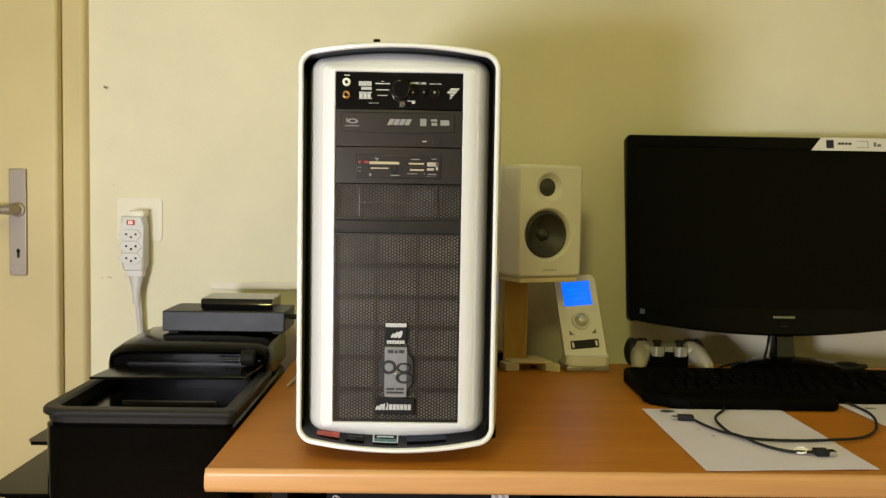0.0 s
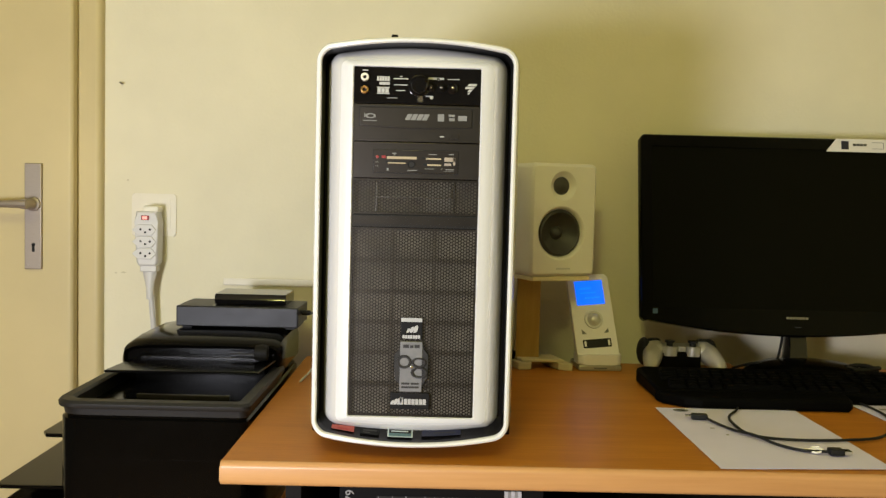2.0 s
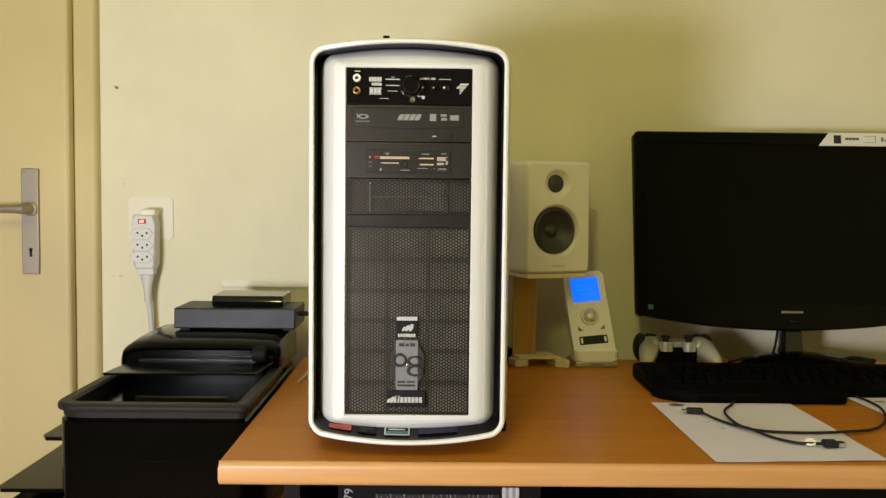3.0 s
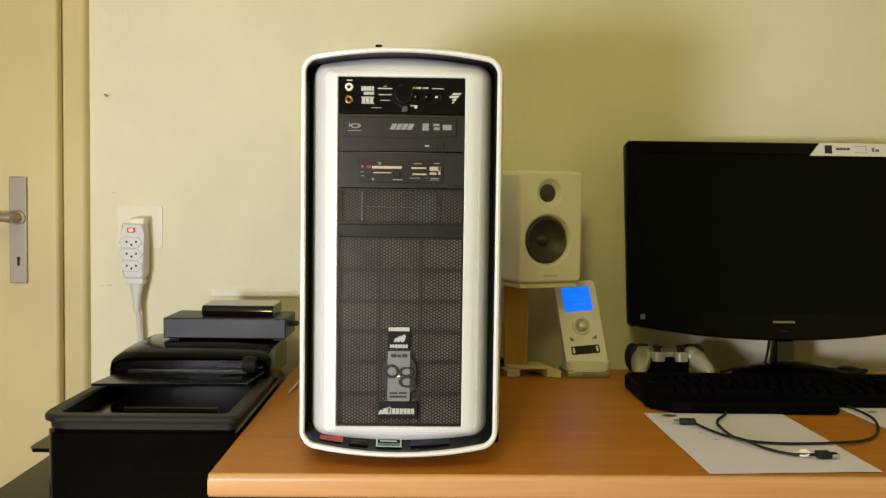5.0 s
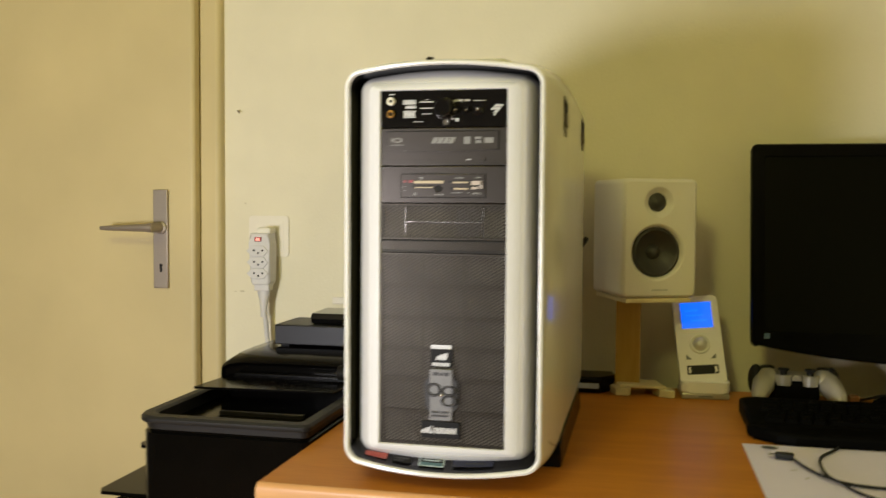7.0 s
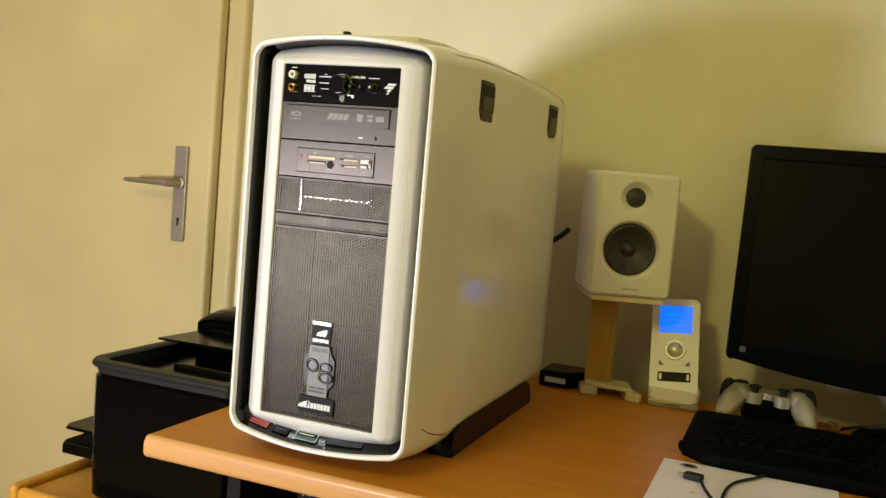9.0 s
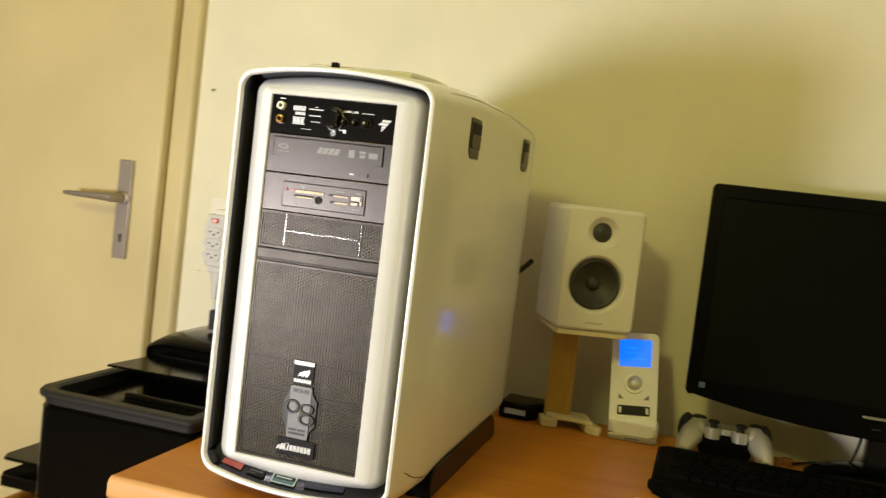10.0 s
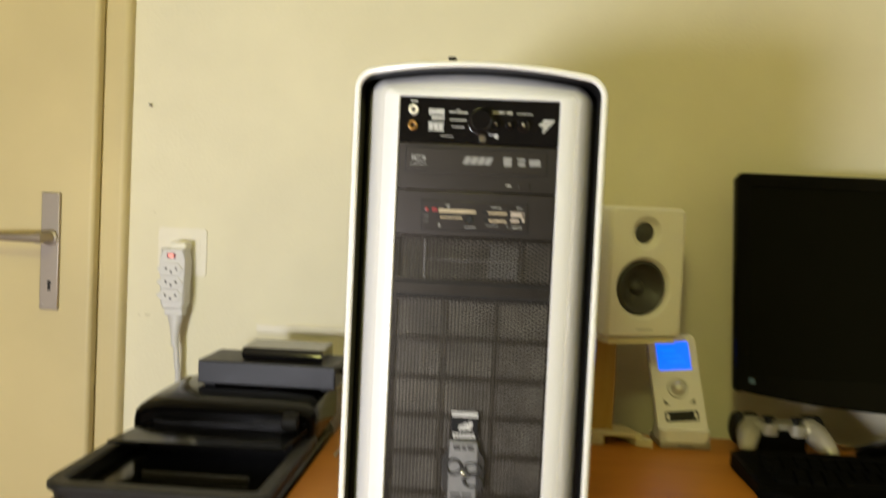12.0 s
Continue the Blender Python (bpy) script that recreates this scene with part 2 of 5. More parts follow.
def turned(profile, axis="y", at=(0, 0, 0), n=32, bm=None):
    """A solid of revolution: profile of (radius, along); closed where the radius is 0."""
    b = bmesh.new()
    rings = []
    for r, h in profile:
        ring = []
        for i in range(n if r > 1e-6 else 1):
            a = 2 * math.pi * i / n
            u, v = r * math.cos(a), r * math.sin(a)
            p = {"x": (h, u, v), "y": (u, h, v), "z": (u, v, h)}[axis]
            ring.append(b.verts.new(Vector(p) + Vector(at)))
        rings.append(ring)
    for p, q in zip(rings, rings[1:]):
        for i in range(n):
            j = (i + 1) % n
            vs = [p[i % len(p)], p[j % len(p)], q[j % len(q)], q[i % len(q)]]
            vs = list(dict.fromkeys(vs))
            if len(vs) > 2:
                b.faces.new(vs).smooth = True
    hollow = len(rings[0]) == n and abs(profile[0][0] - profile[-1][0]) < 1e-9
    if hollow:
        for i in range(n):
            j = (i + 1) % n
            b.faces.new((rings[-1][i], rings[-1][j], rings[0][j], rings[0][i])).smooth = True
    for ring in (rings[0], rings[-1]):
        if len(ring) > 2 and not hollow:
            b.faces.new(ring)
    return merge(bm, b)


def rounded(x0, x1, z0, z1, r, seg=8, arch=0.0):
    """Points (x, z) of a rounded rectangle, counter-clockwise, with level edges split so that they can arch."""
    pts = []
    cx, hw = (x0 + x1) / 2, (x1 - x0) / 2
    for px, pz, a0 in ((x1 - r, z0 + r, -90), (x1 - r, z1 - r, 0), (x0 + r, z1 - r, 90), (x0 + r, z0 + r, 180)):
        for i in range(seg + 1):
            a = radians(a0 + 90 * i / seg)
            pts.append((px + r * math.cos(a), pz + r * math.sin(a)))
        if a0 == 0:
            pts += [(x1 - r - (x1 - x0 - 2 * r) * i / 16, z1) for i in range(1, 16)]
        if a0 == 180:
            pts += [(x0 + r + (x1 - x0 - 2 * r) * i / 16, z0) for i in range(1, 16)]
    if arch:
        mid = (z0 + z1) / 2
        half = (z1 - z0) / 2
        pts = [(x, z + arch * (1 - ((x - cx) / hw) ** 2) * max(-1, min(1, (z - mid) / half))) for x, z in pts]
    return pts


def loft(loops, cap_start=False, cap_end=False, bm=None):
    """Skin over loops of 3D points, all of one length."""
    b = bmesh.new()
    rings = [[b.verts.new(p) for p in loop] for loop in loops]
    n = len(rings[0])
    for p, q in zip(rings, rings[1:]):
        for i in range(n):
            j = (i + 1) % n
            b.faces.new((p[i], p[j], q[j], q[i])).smooth = True
    if cap_start:
        b.faces.new(rings[0])
    if cap_end:
        b.faces.new(rings[-1])
    return merge(bm, b)


def slab(pts, z0, z1, bm=None, bevel=0.0, seg=2):
    """A flat plate: outline (x, y) from z0 to z1."""
    b = bmesh.new()
    low = [b.verts.new((x, y, z0)) for x, y in pts]
    top = [b.verts.new((x, y, z1)) for x, y in pts]
    b.faces.new(top)
    b.faces.new(low[::-1])
    for i in range(len(pts)):
        j = (i + 1) % len(pts)
        b.faces.new((low[i], low[j], top[j], top[i]))
    if bevel:
        es = [e for e in b.edges if abs(e.verts[0].co.z - e.verts[1].co.z) < 1e-9]
        bmesh.ops.bevel(b, geom=es, offset=bevel, segments=seg, profile=0.5, affect="EDGES")
        for f in b.faces:
            f.smooth = 0.001 < abs(f.normal.z) < 0.999
    return merge(bm, b)


def plate(pts, y0, y1, bm=None, bevel=0.0):
    """An upright plate: outline (x, z) from y0 (front) to y1."""
    b = slab([(x, z) for x, z in pts], -y1, -y0, bevel=bevel)
    for v in b.verts:
        v.co = Vector((v.co.x, -v.co.z, v.co.y))
    return merge(bm, b)


def tube(points, r, n=10, bm=None, steps=8):
    """A round cable along a smooth line through the points."""
    pts = [Vector(p) for p in points]
    line = []
    for i in range(len(pts) - 1):
        p0, p1, p2, p3 = pts[max(i - 1, 0)], pts[i], pts[i + 1], pts[min(i + 2, len(pts) - 1)]
        for k in range(steps):
            t = k / steps
            line.append(0.5 * (2 * p1 + (p2 - p0) * t + (2 * p0 - 5 * p1 + 4 * p2 - p3) * t * t + (3 * p1 - p0 - 3 * p2 + p3) * t ** 3))
    line.append(pts[-1])
    loops = []
    side = None
    for i, p in enumerate(line):
        d = (line[min(i + 1, len(line) - 1)] - line[max(i - 1, 0)]).normalized()
        if side is None:
            side = d.orthogonal().normalized()
        side = (side - d * side.dot(d)).normalized()
        up = d.cross(side)
        rr = r(i / (len(line) - 1)) if callable(r) else r
        loops.append([p + rr * (math.cos(2 * math.pi * k / n) * side + math.sin(2 * math.pi * k / n) * up) for k in range(n)])
    return loft(loops, True, True, bm)


def blob(c, s, seg=20, rings=12, bm=None, rot=None):
    b = bmesh.new()
    bmesh.ops.create_uvsphere(b, u_segments=seg, v_segments=rings, radius=1)
    for f in b.faces:
        f.smooth = True
    mt = Matrix.Translation(c) @ (rot if rot is not None else Matrix.Identity(4)) @ Matrix.Diagonal((*s, 1))
    bmesh.ops.transform(b, matrix=mt, verts=b.verts)
    return merge(bm, b)


def bars(rects, y0, y1, bm=None):
    """Thin printed bars on an upright face: rectangles (x0, x1, z0, z1)."""
    for x0, x1, z0, z1 in rects:
        bm = box(x0, x1, y0, y1, z0, z1, bm=bm)
    return bm


def glyphs(x0, x1, z0, z1, n, y0, y1, slant=0.0, bm=None):
    """A maker's mark as n small plain blocks in a row."""
    w = (x1 - x0) / n
    rects = [(x0 + i * w, x0 + (i + 0.84) * w, z0, z1) for i in range(n)]
    b_ = bars(rects, y0, y1)
    for v in b_.verts:
        v.co.x += slant * (v.co.z - z0)
    return merge(bm, b_)


# ---- setting ----
WALL_Y = 1.83
XL, XR, YB, HIGH = -2.6, 1.7, -3.2, 2.5
DOOR_L, DOOR_R, DOOR_T = -1.56, -0.720, 2.02


def structure(name, bm, mat, label, category):
    return tagged(part(name, bm, mat, None, "", smooth=False), label, category, "", "structure")


bm = box(DOOR_R + 0.006, XR, WALL_Y, WALL_Y + 0.15, 0, HIGH)
bm = box(XL, DOOR_L - 0.006, WALL_Y, WALL_Y + 0.15, 0, HIGH, bm=bm)
bm = box(DOOR_L - 0.006, DOOR_R + 0.006, WALL_Y, WALL_Y + 0.15, DOOR_T + 0.006, HIGH, bm=bm)
structure("wall_north", bm, M_WALL, "cream painted plaster wall with faint marks", "wall")
# south and west walls are out of view, darkened to cut bounced light
structure("wall_south", box(XL, XR, YB - 0.15, YB, 0, HIGH), M_DARKWALL, "unseen wall, coloured dark brown to dim fill and reflections", "wall")
structure("wall_west", box(XL - 0.15, XL, YB - 0.15, WALL_Y + 0.15, 0, HIGH), M_DARKWALL, "unseen wall, coloured dark brown to dim fill and reflections", "wall")
# out of view; stands close to bounce yellow light onto the case's side
structure("wall_east", box(XR, XR + 0.15, YB - 0.15, WALL_Y + 0.15, 0, HIGH), M_BOUNCEWALL, "unseen wall, coloured yellow to bounce light onto the case", "wall")
structure("floor", box(XL, XR, YB, WALL_Y, -0.1, 0), M_FLOOR, "brown wooden floor", "floor")
structure("ceiling", box(XL - 0.15, XR + 0.15, YB - 0.15, WALL_Y + 0.15, HIGH, HIGH + 0.1), M_CEIL, "pale painted ceiling", "ceiling")

door = thing("door_1", "closed cream yellow painted door with a lever handle", "door", kind="structure")
part("door_leaf", box(DOOR_L, DOOR_R, 1.776, 1.8055, 0.008, DOOR_T - 0.004, 0.008, 4), M_DOOR, door)
part("door_rebate", box(DOOR_L + 0.012, DOOR_R - 0.012, 1.8055, 1.90, 0.008, DOOR_T - 0.012), M_DOOR, door)
bm = box(DOOR_R - 0.010, DOOR_R + 0.042, 1.806, WALL_Y + 0.05, 0, DOOR_T + 0.052, 0.010, 4)
bm = box(DOOR_L - 0.042, DOOR_L + 0.010, 1.806, WALL_Y + 0.05, 0, DOOR_T + 0.052, 0.003, bm=bm)
bm = box(DOOR_L + 0.010, DOOR_R - 0.010, 1.806, WALL_Y + 0.05, DOOR_T - 0.010, DOOR_T + 0.042, 0.003, bm=bm)
part("door_frame", bm, M_DOOR, door)
hp = part("handle_plate", box(-0.8092, -0.7768, 1.768, 1.776, 0.8935, 1.097, 0.0015), M_STEEL, door, "worn nickel handle plate")
for sx in (-0.8035, -0.7825):
    for sz in (0.902, 1.0895):
        part("screw", turned([(0, -0.0012), (0.002, -0.0008), (0.0024, 0.0005)], at=(sx, 1.768, sz), n=10), M_STEEL, hp)
bm = turned([(0, -0.050), (0.009, -0.050), (0.0095, -0.046), (0.0095, -0.008), (0.0135, -0.006), (0.0135, 0)], at=(-0.791, 1.768, 1.019), n=20)
bm = tube([(-0.783, 1.7205, 1.019), (-0.80, 1.7195, 1.0192), (-0.84, 1.7205, 1.0185), (-0.88, 1.7225, 1.0178), (-0.902, 1.7245, 1.0175)],
          lambda t: 0.0092 - 0.0052 * t, bm=bm)
part("lever", bm, M_STEEL, hp, "nickel lever handle")
bm = turned([(0, -0.0006), (0.0036, -0.0006), (0.0036, 0)], at=(-0.792, 1.768, 0.941), n=14)
bm = box(-0.7945, -0.7895, 1.7674, 1.768, 0.927, 0.941, bm=bm)
part("keyhole", bm, M_HOLE, hp)


# ---- wall socket and power strip ----
sock = thing("wall_socket", "flat white wall socket plate on the wall", "wall socket")
part("cover_plate", plate(rounded(-0.623, -0.535, 0.9605, 1.0445, 0.006), 1.8265, 1.8295, bevel=0.0012), M_PLATEWHITE, sock)
part("inset", plate(rounded(-0.612, -0.546, 0.9715, 1.0335, 0.004), 1.8255, 1.8265, bevel=0.0005), M_PLATEWHITE, sock)

strip = thing("power_strip", "white three-way power strip with lit red switch below wall socket", "power strip")
XC = -0.579
out = [(XC - 0.020, 1.010), (XC + 0.020, 1.010), (XC + 0.0225, 0.99), (XC + 0.0225, 0.912), (XC + 0.018, 0.904), (XC - 0.015, 0.904), (XC - 0.0195, 0.912), (XC - 0.0225, 0.99)]
part("housing", plate(out, 1.7775, 1.8135, bevel=0.004), M_STRIP, strip)
part("plug", box(XC - 0.008, XC + 0.022, 1.7825, 1.8140, 1.008, 1.021, 0.004), M_SOCKET, strip)
part("strain_relief", box(XC - 0.013, XC + 0.019, 1.7815, 1.8055, 0.8925, 0.9055, 0.002), M_STRIP, strip)
bm = loft([[(XC + 0.003 + w * math.cos(a), 1.7935 + d * math.sin(a), zz) for a in [2 * math.pi * k / 20 for k in range(20)]] for zz, w, d in
           ((0.893, 0.0135, 0.0085), (0.884, 0.0125, 0.0082), (0.872, 0.0090, 0.0076), (0.858, 0.0072, 0.0068), (0.838, 0.0062, 0.006))], True, True)
part("cable_boot", bm, M_STRIP, strip)
sw = part("switch_frame", box(XC - 0.009, XC + 0.006, 1.7750, 1.7775, 0.993, 1.002, 0.0008), M_RED, strip)
part("rocker_switch", box(XC - 0.006, XC + 0.003, 1.7735, 1.7750, 0.9945, 1.0005, 0.0008), M_SWITCH, strip, "glowing red rocker switch")
for k, zc in enumerate((0.974, 0.951, 0.928)):
    hexa = [(XC - 0.0262, zc), (XC - 0.0145, zc + 0.0105), (XC + 0.011, zc + 0.0105), (XC + 0.0205, zc), (XC + 0.011, zc - 0.0105), (XC - 0.0145, zc - 0.0105)]
    so = part("socket_face", plate(hexa, 1.7740, 1.7775, bevel=0.001), M_STRIP, strip)
    bm = None
    for hx, hz in ((-0.0095, 0.001), (0.0085, 0.001), (-0.0005, -0.0045)):
        bm = turned([(0, -0.0003), (0.0022, -0.0003), (0.0022, 0.0)], at=(XC + hx, 1.7740, zc + hz), n=12, bm=bm)
    part("pin_holes", bm, M_HOLE, so)
part("cord", tube([(XC + 0.0035, 1.7935, 0.866), (XC + 0.0045, 1.796, 0.845), (XC + 0.006, 1.80, 0.81), (XC + 0.007, 1.806, 0.77), (XC + 0.006, 1.81, 0.65), (XC, 1.81, 0.45), (XC, 1.81, 0.1)], 0.0052), M_STRIP, strip)
duct = thing("cable_duct", "thin white cable duct on the wall", "cable duct")
part("duct", box(-0.44, -0.18, 1.8255, 1.8295, 0.866, 0.880, 0.0015), M_PLATEWHITE, duct)
nail = thing("nail", "small bent nail in the wall", "nail")
part("shank", tube([(-0.647, 1.83, 1.261), (-0.646, 1.823, 1.261), (-0.640, 1.819, 1.258)], 0.0016, 8), M_STEEL, nail)


M_SCUFF = material("scuffed_wall_paint", (0.60, 0.55, 0.38), 0.9, vary=0.1, scale=200)
for sx_, sz_, w_, h_ in ((-0.640, 0.886, 0.011, 0.0035), (-0.655, 0.885, 0.005, 0.0025), (-0.632, 1.070, 0.004, 0.003)):
    mark = thing("wall_scuff", "faint grey scuff mark on the cream wall", "scuff mark", group="scuff marks on the wall")
    bm = blob((sx_, WALL_Y - 0.0002, sz_), (w_ / 2, 0.0006, h_ / 2), 12, 8)
    part("mark", bm, M_SCUFF, mark)


# ---- desk ----
desk = thing("desk", "orange-brown wood veneer desk with a rounded front edge", "desk")
DX0, DX1, DY0, DY1 = -0.262, 1.40, 1.048, 1.752
prof = []
for cy, cz, a0, r in ((DY0 + 0.007, 0.733, 90, 0.007), (DY0 + 0.005, 0.7175, 180, 0.005)):
    prof += [(cy + r * math.cos(radians(a0 + 18 * i)), cz + r * math.sin(radians(a0 + 18 * i))) for i in range(6)]
prof += [(DY0 + 0.007, 0.7125), (DY0 + 0.007, 0.740)]
bm = loft([[(DX0, y, z) for y, z in prof], [(DX1, y, z) for y, z in prof]], True, True)
es = [e for e in bm.edges if all(abs(v.co.x - DX0) < 1e-6 for v in e.verts)]
bmesh.ops.bevel(bm, geom=es, offset=0.002, segments=2, profile=0.5, affect="EDGES")
bm_top = box(DX0, DX1, DY0 + 0.0071, DY1, 0.7125, 0.7398)
es = [e for e in bm_top.edges if all(abs(v.co.x - DX0) < 1e-6 for v in e.verts) and abs(e.verts[0].co.z - e.verts[1].co.z) < 1e-6]
bmesh.ops.bevel(bm_top, geom=es, offset=0.002, segments=2, profile=0.5, affect="EDGES")
part("desktop", bm_top, M_DESK, desk)
part("edge_band", bm, M_EDGE, desk, "paler wooden front edge")
part("side_panel", box(-0.20, -0.18, 1.14, 1.72, 0.0, 0.7125, 0.001), M_MATT, desk, "black side panel")
part("side_panel", box(1.32, 1.34, 1.14, 1.72, 0.0, 0.7125, 0.001), M_MATT, desk, "black side panel")
part("back_panel", box(-0.18, 1.32, 1.68, 1.70, 0.2, 0.7125, 0.001), M_MATT, desk, "black back panel")

cab = thing("under_desk_cabinet", "dark cabinet standing under the desk", "cabinet")
part("body", box(-0.15, 0.30, 1.20, 1.60, 0.0, 0.56, 0.003), M_MATT, cab)
carton = thing("product_box", "dark printed cardboard box under the desk", "box")
part("carton", box(-0.140, 0.135, 1.2185, 1.50, 0.56, 0.668, 0.001), M_CARD, carton)
part("grey_panel", box(-0.090, 0.078, 1.2170, 1.2185, 0.57, 0.6475), M_GREYCARD, carton, "grey printed panel")
tab_ = None
for k in range(5):
    x = 0.082 + 0.0046 * k
    tab_ = slab([(x, 1.2160 - 0.0012 * (k % 2)), (x + 0.0046, 1.2160 - 0.0012 * ((k + 1) % 2)), (x + 0.0046, 1.2185), (x, 1.2185)], 0.57, 0.658, tab_)
part("white_tab", tab_, M_PRINT, carton, "creased white paper tab")
part("red_mark", box(-0.1175, -0.105, 1.2170, 1.2185, 0.622, 0.6385), M_RED, carton)
part("pale_mark", bars([(-0.1170, -0.1055, 0.618, 0.621), (-0.1030, -0.1000, 0.625, 0.638)], 1.2170, 1.2185), M_PRINTG, carton)
random.seed(4)
rects = []
for i in range(26):
    x = -0.087 + 0.0062 * i + random.uniform(-0.0015, 0.0015)
    rects.append((x, x + random.uniform(0.0008, 0.0018), random.uniform(0.610, 0.625), 0.6480 - random.choice((0.0, 0.0, 0.004, 0.007))))
part("printed_bars", bars(rects, 1.2165, 1.2170), M_PRINTG, carton)


def lettering(body, size, m, mat, parent):
    """Words in the built-in font, as a thin mesh."""
    curve = bpy.data.curves.new("lettering", "FONT")
    curve.body, curve.size, curve.extrude = body, size, 0.0001
    ob = new("lettering", curve)
    me = bpy.data.meshes.new_from_object(ob.evaluated_get(bpy.context.evaluated_depsgraph_get()))
    bpy.data.objects.remove(ob)
    me.transform(m)
    me.materials.clear()
    me.materials.append(mat)
    made = new("printed_number", me)
    made.parent = parent
    return made


lettering("79", 0.0165, pose(-0.1205, 1.2183, 0.6385, 90, 0, 0) @ pose(0, 0, 0, 0, 0, 90), M_PRINT, carton)

# ---- computer case ----
CX = -0.0440
case = thing("computer_case", "white tower computer case with black mesh front standing on the desk", "computer case")


def case_loop(y, hw, z0, z1, r, arch, bulge, cx=CX, deep=0.0):
    """A cross-section of the case; deep moves the lower edge forward."""
    pts = rounded(cx - hw, cx + hw, z0, z1, r, 8, arch)
    return [(x, y - bulge * (1 - ((x - cx) / hw) ** 2) - deep * max(0, min(1, (z0 + 0.022 - z) / 0.022)), z) for x, z in pts]


loops = [case_loop(*a) for a in (
    (1.0790, 0.1110, 0.7725, 1.2165, 0.0125, 0.010, 0.013), (1.0745, 0.1110, 0.7725, 1.2165, 0.0125, 0.010, 0.013), (1.0728, 0.1119, 0.7715, 1.2175, 0.0135, 0.010, 0.013),
    (1.0725, 0.1136, 0.7697, 1.2193, 0.0155, 0.010, 0.013), (1.0740, 0.1160, 0.7677, 1.2213, 0.017, 0.010, 0.013), (1.0790, 0.1174, 0.7663, 1.2227, 0.018, 0.010, 0.013),
    (1.0950, 0.1196, 0.7640, 1.2250, 0.020, 0.010, 0.011), (1.13, 0.1238, 0.7605, 1.2285, 0.022, 0.010, 0.008, -0.0445), (1.18, 0.1272, 0.7605, 1.2315, 0.022, 0.010, 0.003, -0.0450),
    (1.25, 0.1290, 0.7670, 1.2340, 0.022, 0.010, 0, -0.0455), (1.40, 0.1295, 0.7680, 1.2340, 0.022, 0.010, 0, -0.0455), (1.56, 0.1290, 0.7680, 1.2280, 0.022, 0.008, 0, -0.0455),
    (1.595, 0.1275, 0.7690, 1.2260, 0.022, 0.006, 0, -0.0455), (1.612, 0.1235, 0.773, 1.2220, 0.022, 0.004, 0, -0.0455), (1.618, 0.116, 0.781, 1.213, 0.022, 0.002, 0, -0.0455))]
part("shell", loft(loops), M_WHITE, case, angle=40)
part("rear_panel", plate(rounded(CX - 0.1185, CX + 0.1155, 0.780, 1.214, 0.022, 8), 1.610, 1.6175), M_MATT, case, "dark rear panel")
ring = [case_loop(1.0792, 0.1109, 0.7726, 1.2164, 0.0124, 0.010, 0.013), case_loop(1.1085, 0.1098, 0.7737, 1.2153, 0.0130, 0.010, 0.012, CX, 0.0235),
        case_loop(1.1105, 0.1086, 0.7750, 1.2140, 0.0125, 0.010, 0.011, CX, 0.0220), case_loop(1.1110, 0.0990, 0.7775, 1.2172, 0.012, 0.004, 0.006, CX, 0.0180), case_loop(1.1110, 0.088, 0.785, 1.205, 0.010, 0, 0)]
surround = part("front_surround", loft(ring), M_GLOSS, case, "glossy black front surround")


def fascia_loop(y, hw, z0, z1, r, bulge=0.0, arch=0.0):
    return [(x, y - bulge * (1 - ((x - CX) / hw) ** 2), z) for x, z in rounded(CX - hw, CX + hw, z0, z1, r, 8, arch)]


part("bezel", loft([fascia_loop(1.096, 0.0738, 0.7902, 1.1998, 0.0015), fascia_loop(1.0770, 0.0738, 0.7902, 1.1998, 0.0015),
                    fascia_loop(1.0757, 0.0748, 0.7892, 1.2008, 0.002), fascia_loop(1.0768, 0.0795, 0.7862, 1.2030, 0.004, 0.0005, 0.0005), fascia_loop(1.0788, 0.0850, 0.7838, 1.2050, 0.006, 0.001, 0.0015),
                    fascia_loop(1.0815, 0.0890, 0.7822, 1.2068, 0.008, 0.002, 0.0025)]), M_BEZEL, case, "white front bezel")
trim = []
for k in range(10):
    a = radians(25 + 65 * k / 9)
    hw = 0.0890 + 0.0172 * (math.sin(a) - math.sin(radians(25))) / (1 - math.sin(radians(25)))
    y = 1.0815 + 0.0290 * (1 - math.cos(a) / math.cos(radians(25)))
    f = (hw - 0.0890) / 0.0172
    trim.append(fascia_loop(y, hw, 0.7822 - 0.0054 * f, 1.2068 + 0.0092 * f, 0.008 + 0.007 * f, 0.002 + 0.004 * f, 0.0025 + 0.0075 * f))
part("silver_trim", loft(trim), M_SILVER, case, "satin silver trim round the bezel")
part("panel_seam", tube([Vector(lp[13]) for lp in loops[7:13]], 0.0005, 6, steps=3), M_SEAM, case)
part("panel_seam", tube([(0.0770, 1.108, 0.797), (0.0797, 1.132, 0.786), (0.0812, 1.165, 0.7775), (0.0804, 1.185, 0.7755), (0.0815, 1.205, 0.777)], 0.0007, 6), M_PADDLE, case)

BL, BR = CX - 0.0736, CX + 0.0736
FY = 1.0785          # front face of the bay covers


def px(u):
    """Across the bay, 0 to 1."""
    return BL + u * (BR - BL)


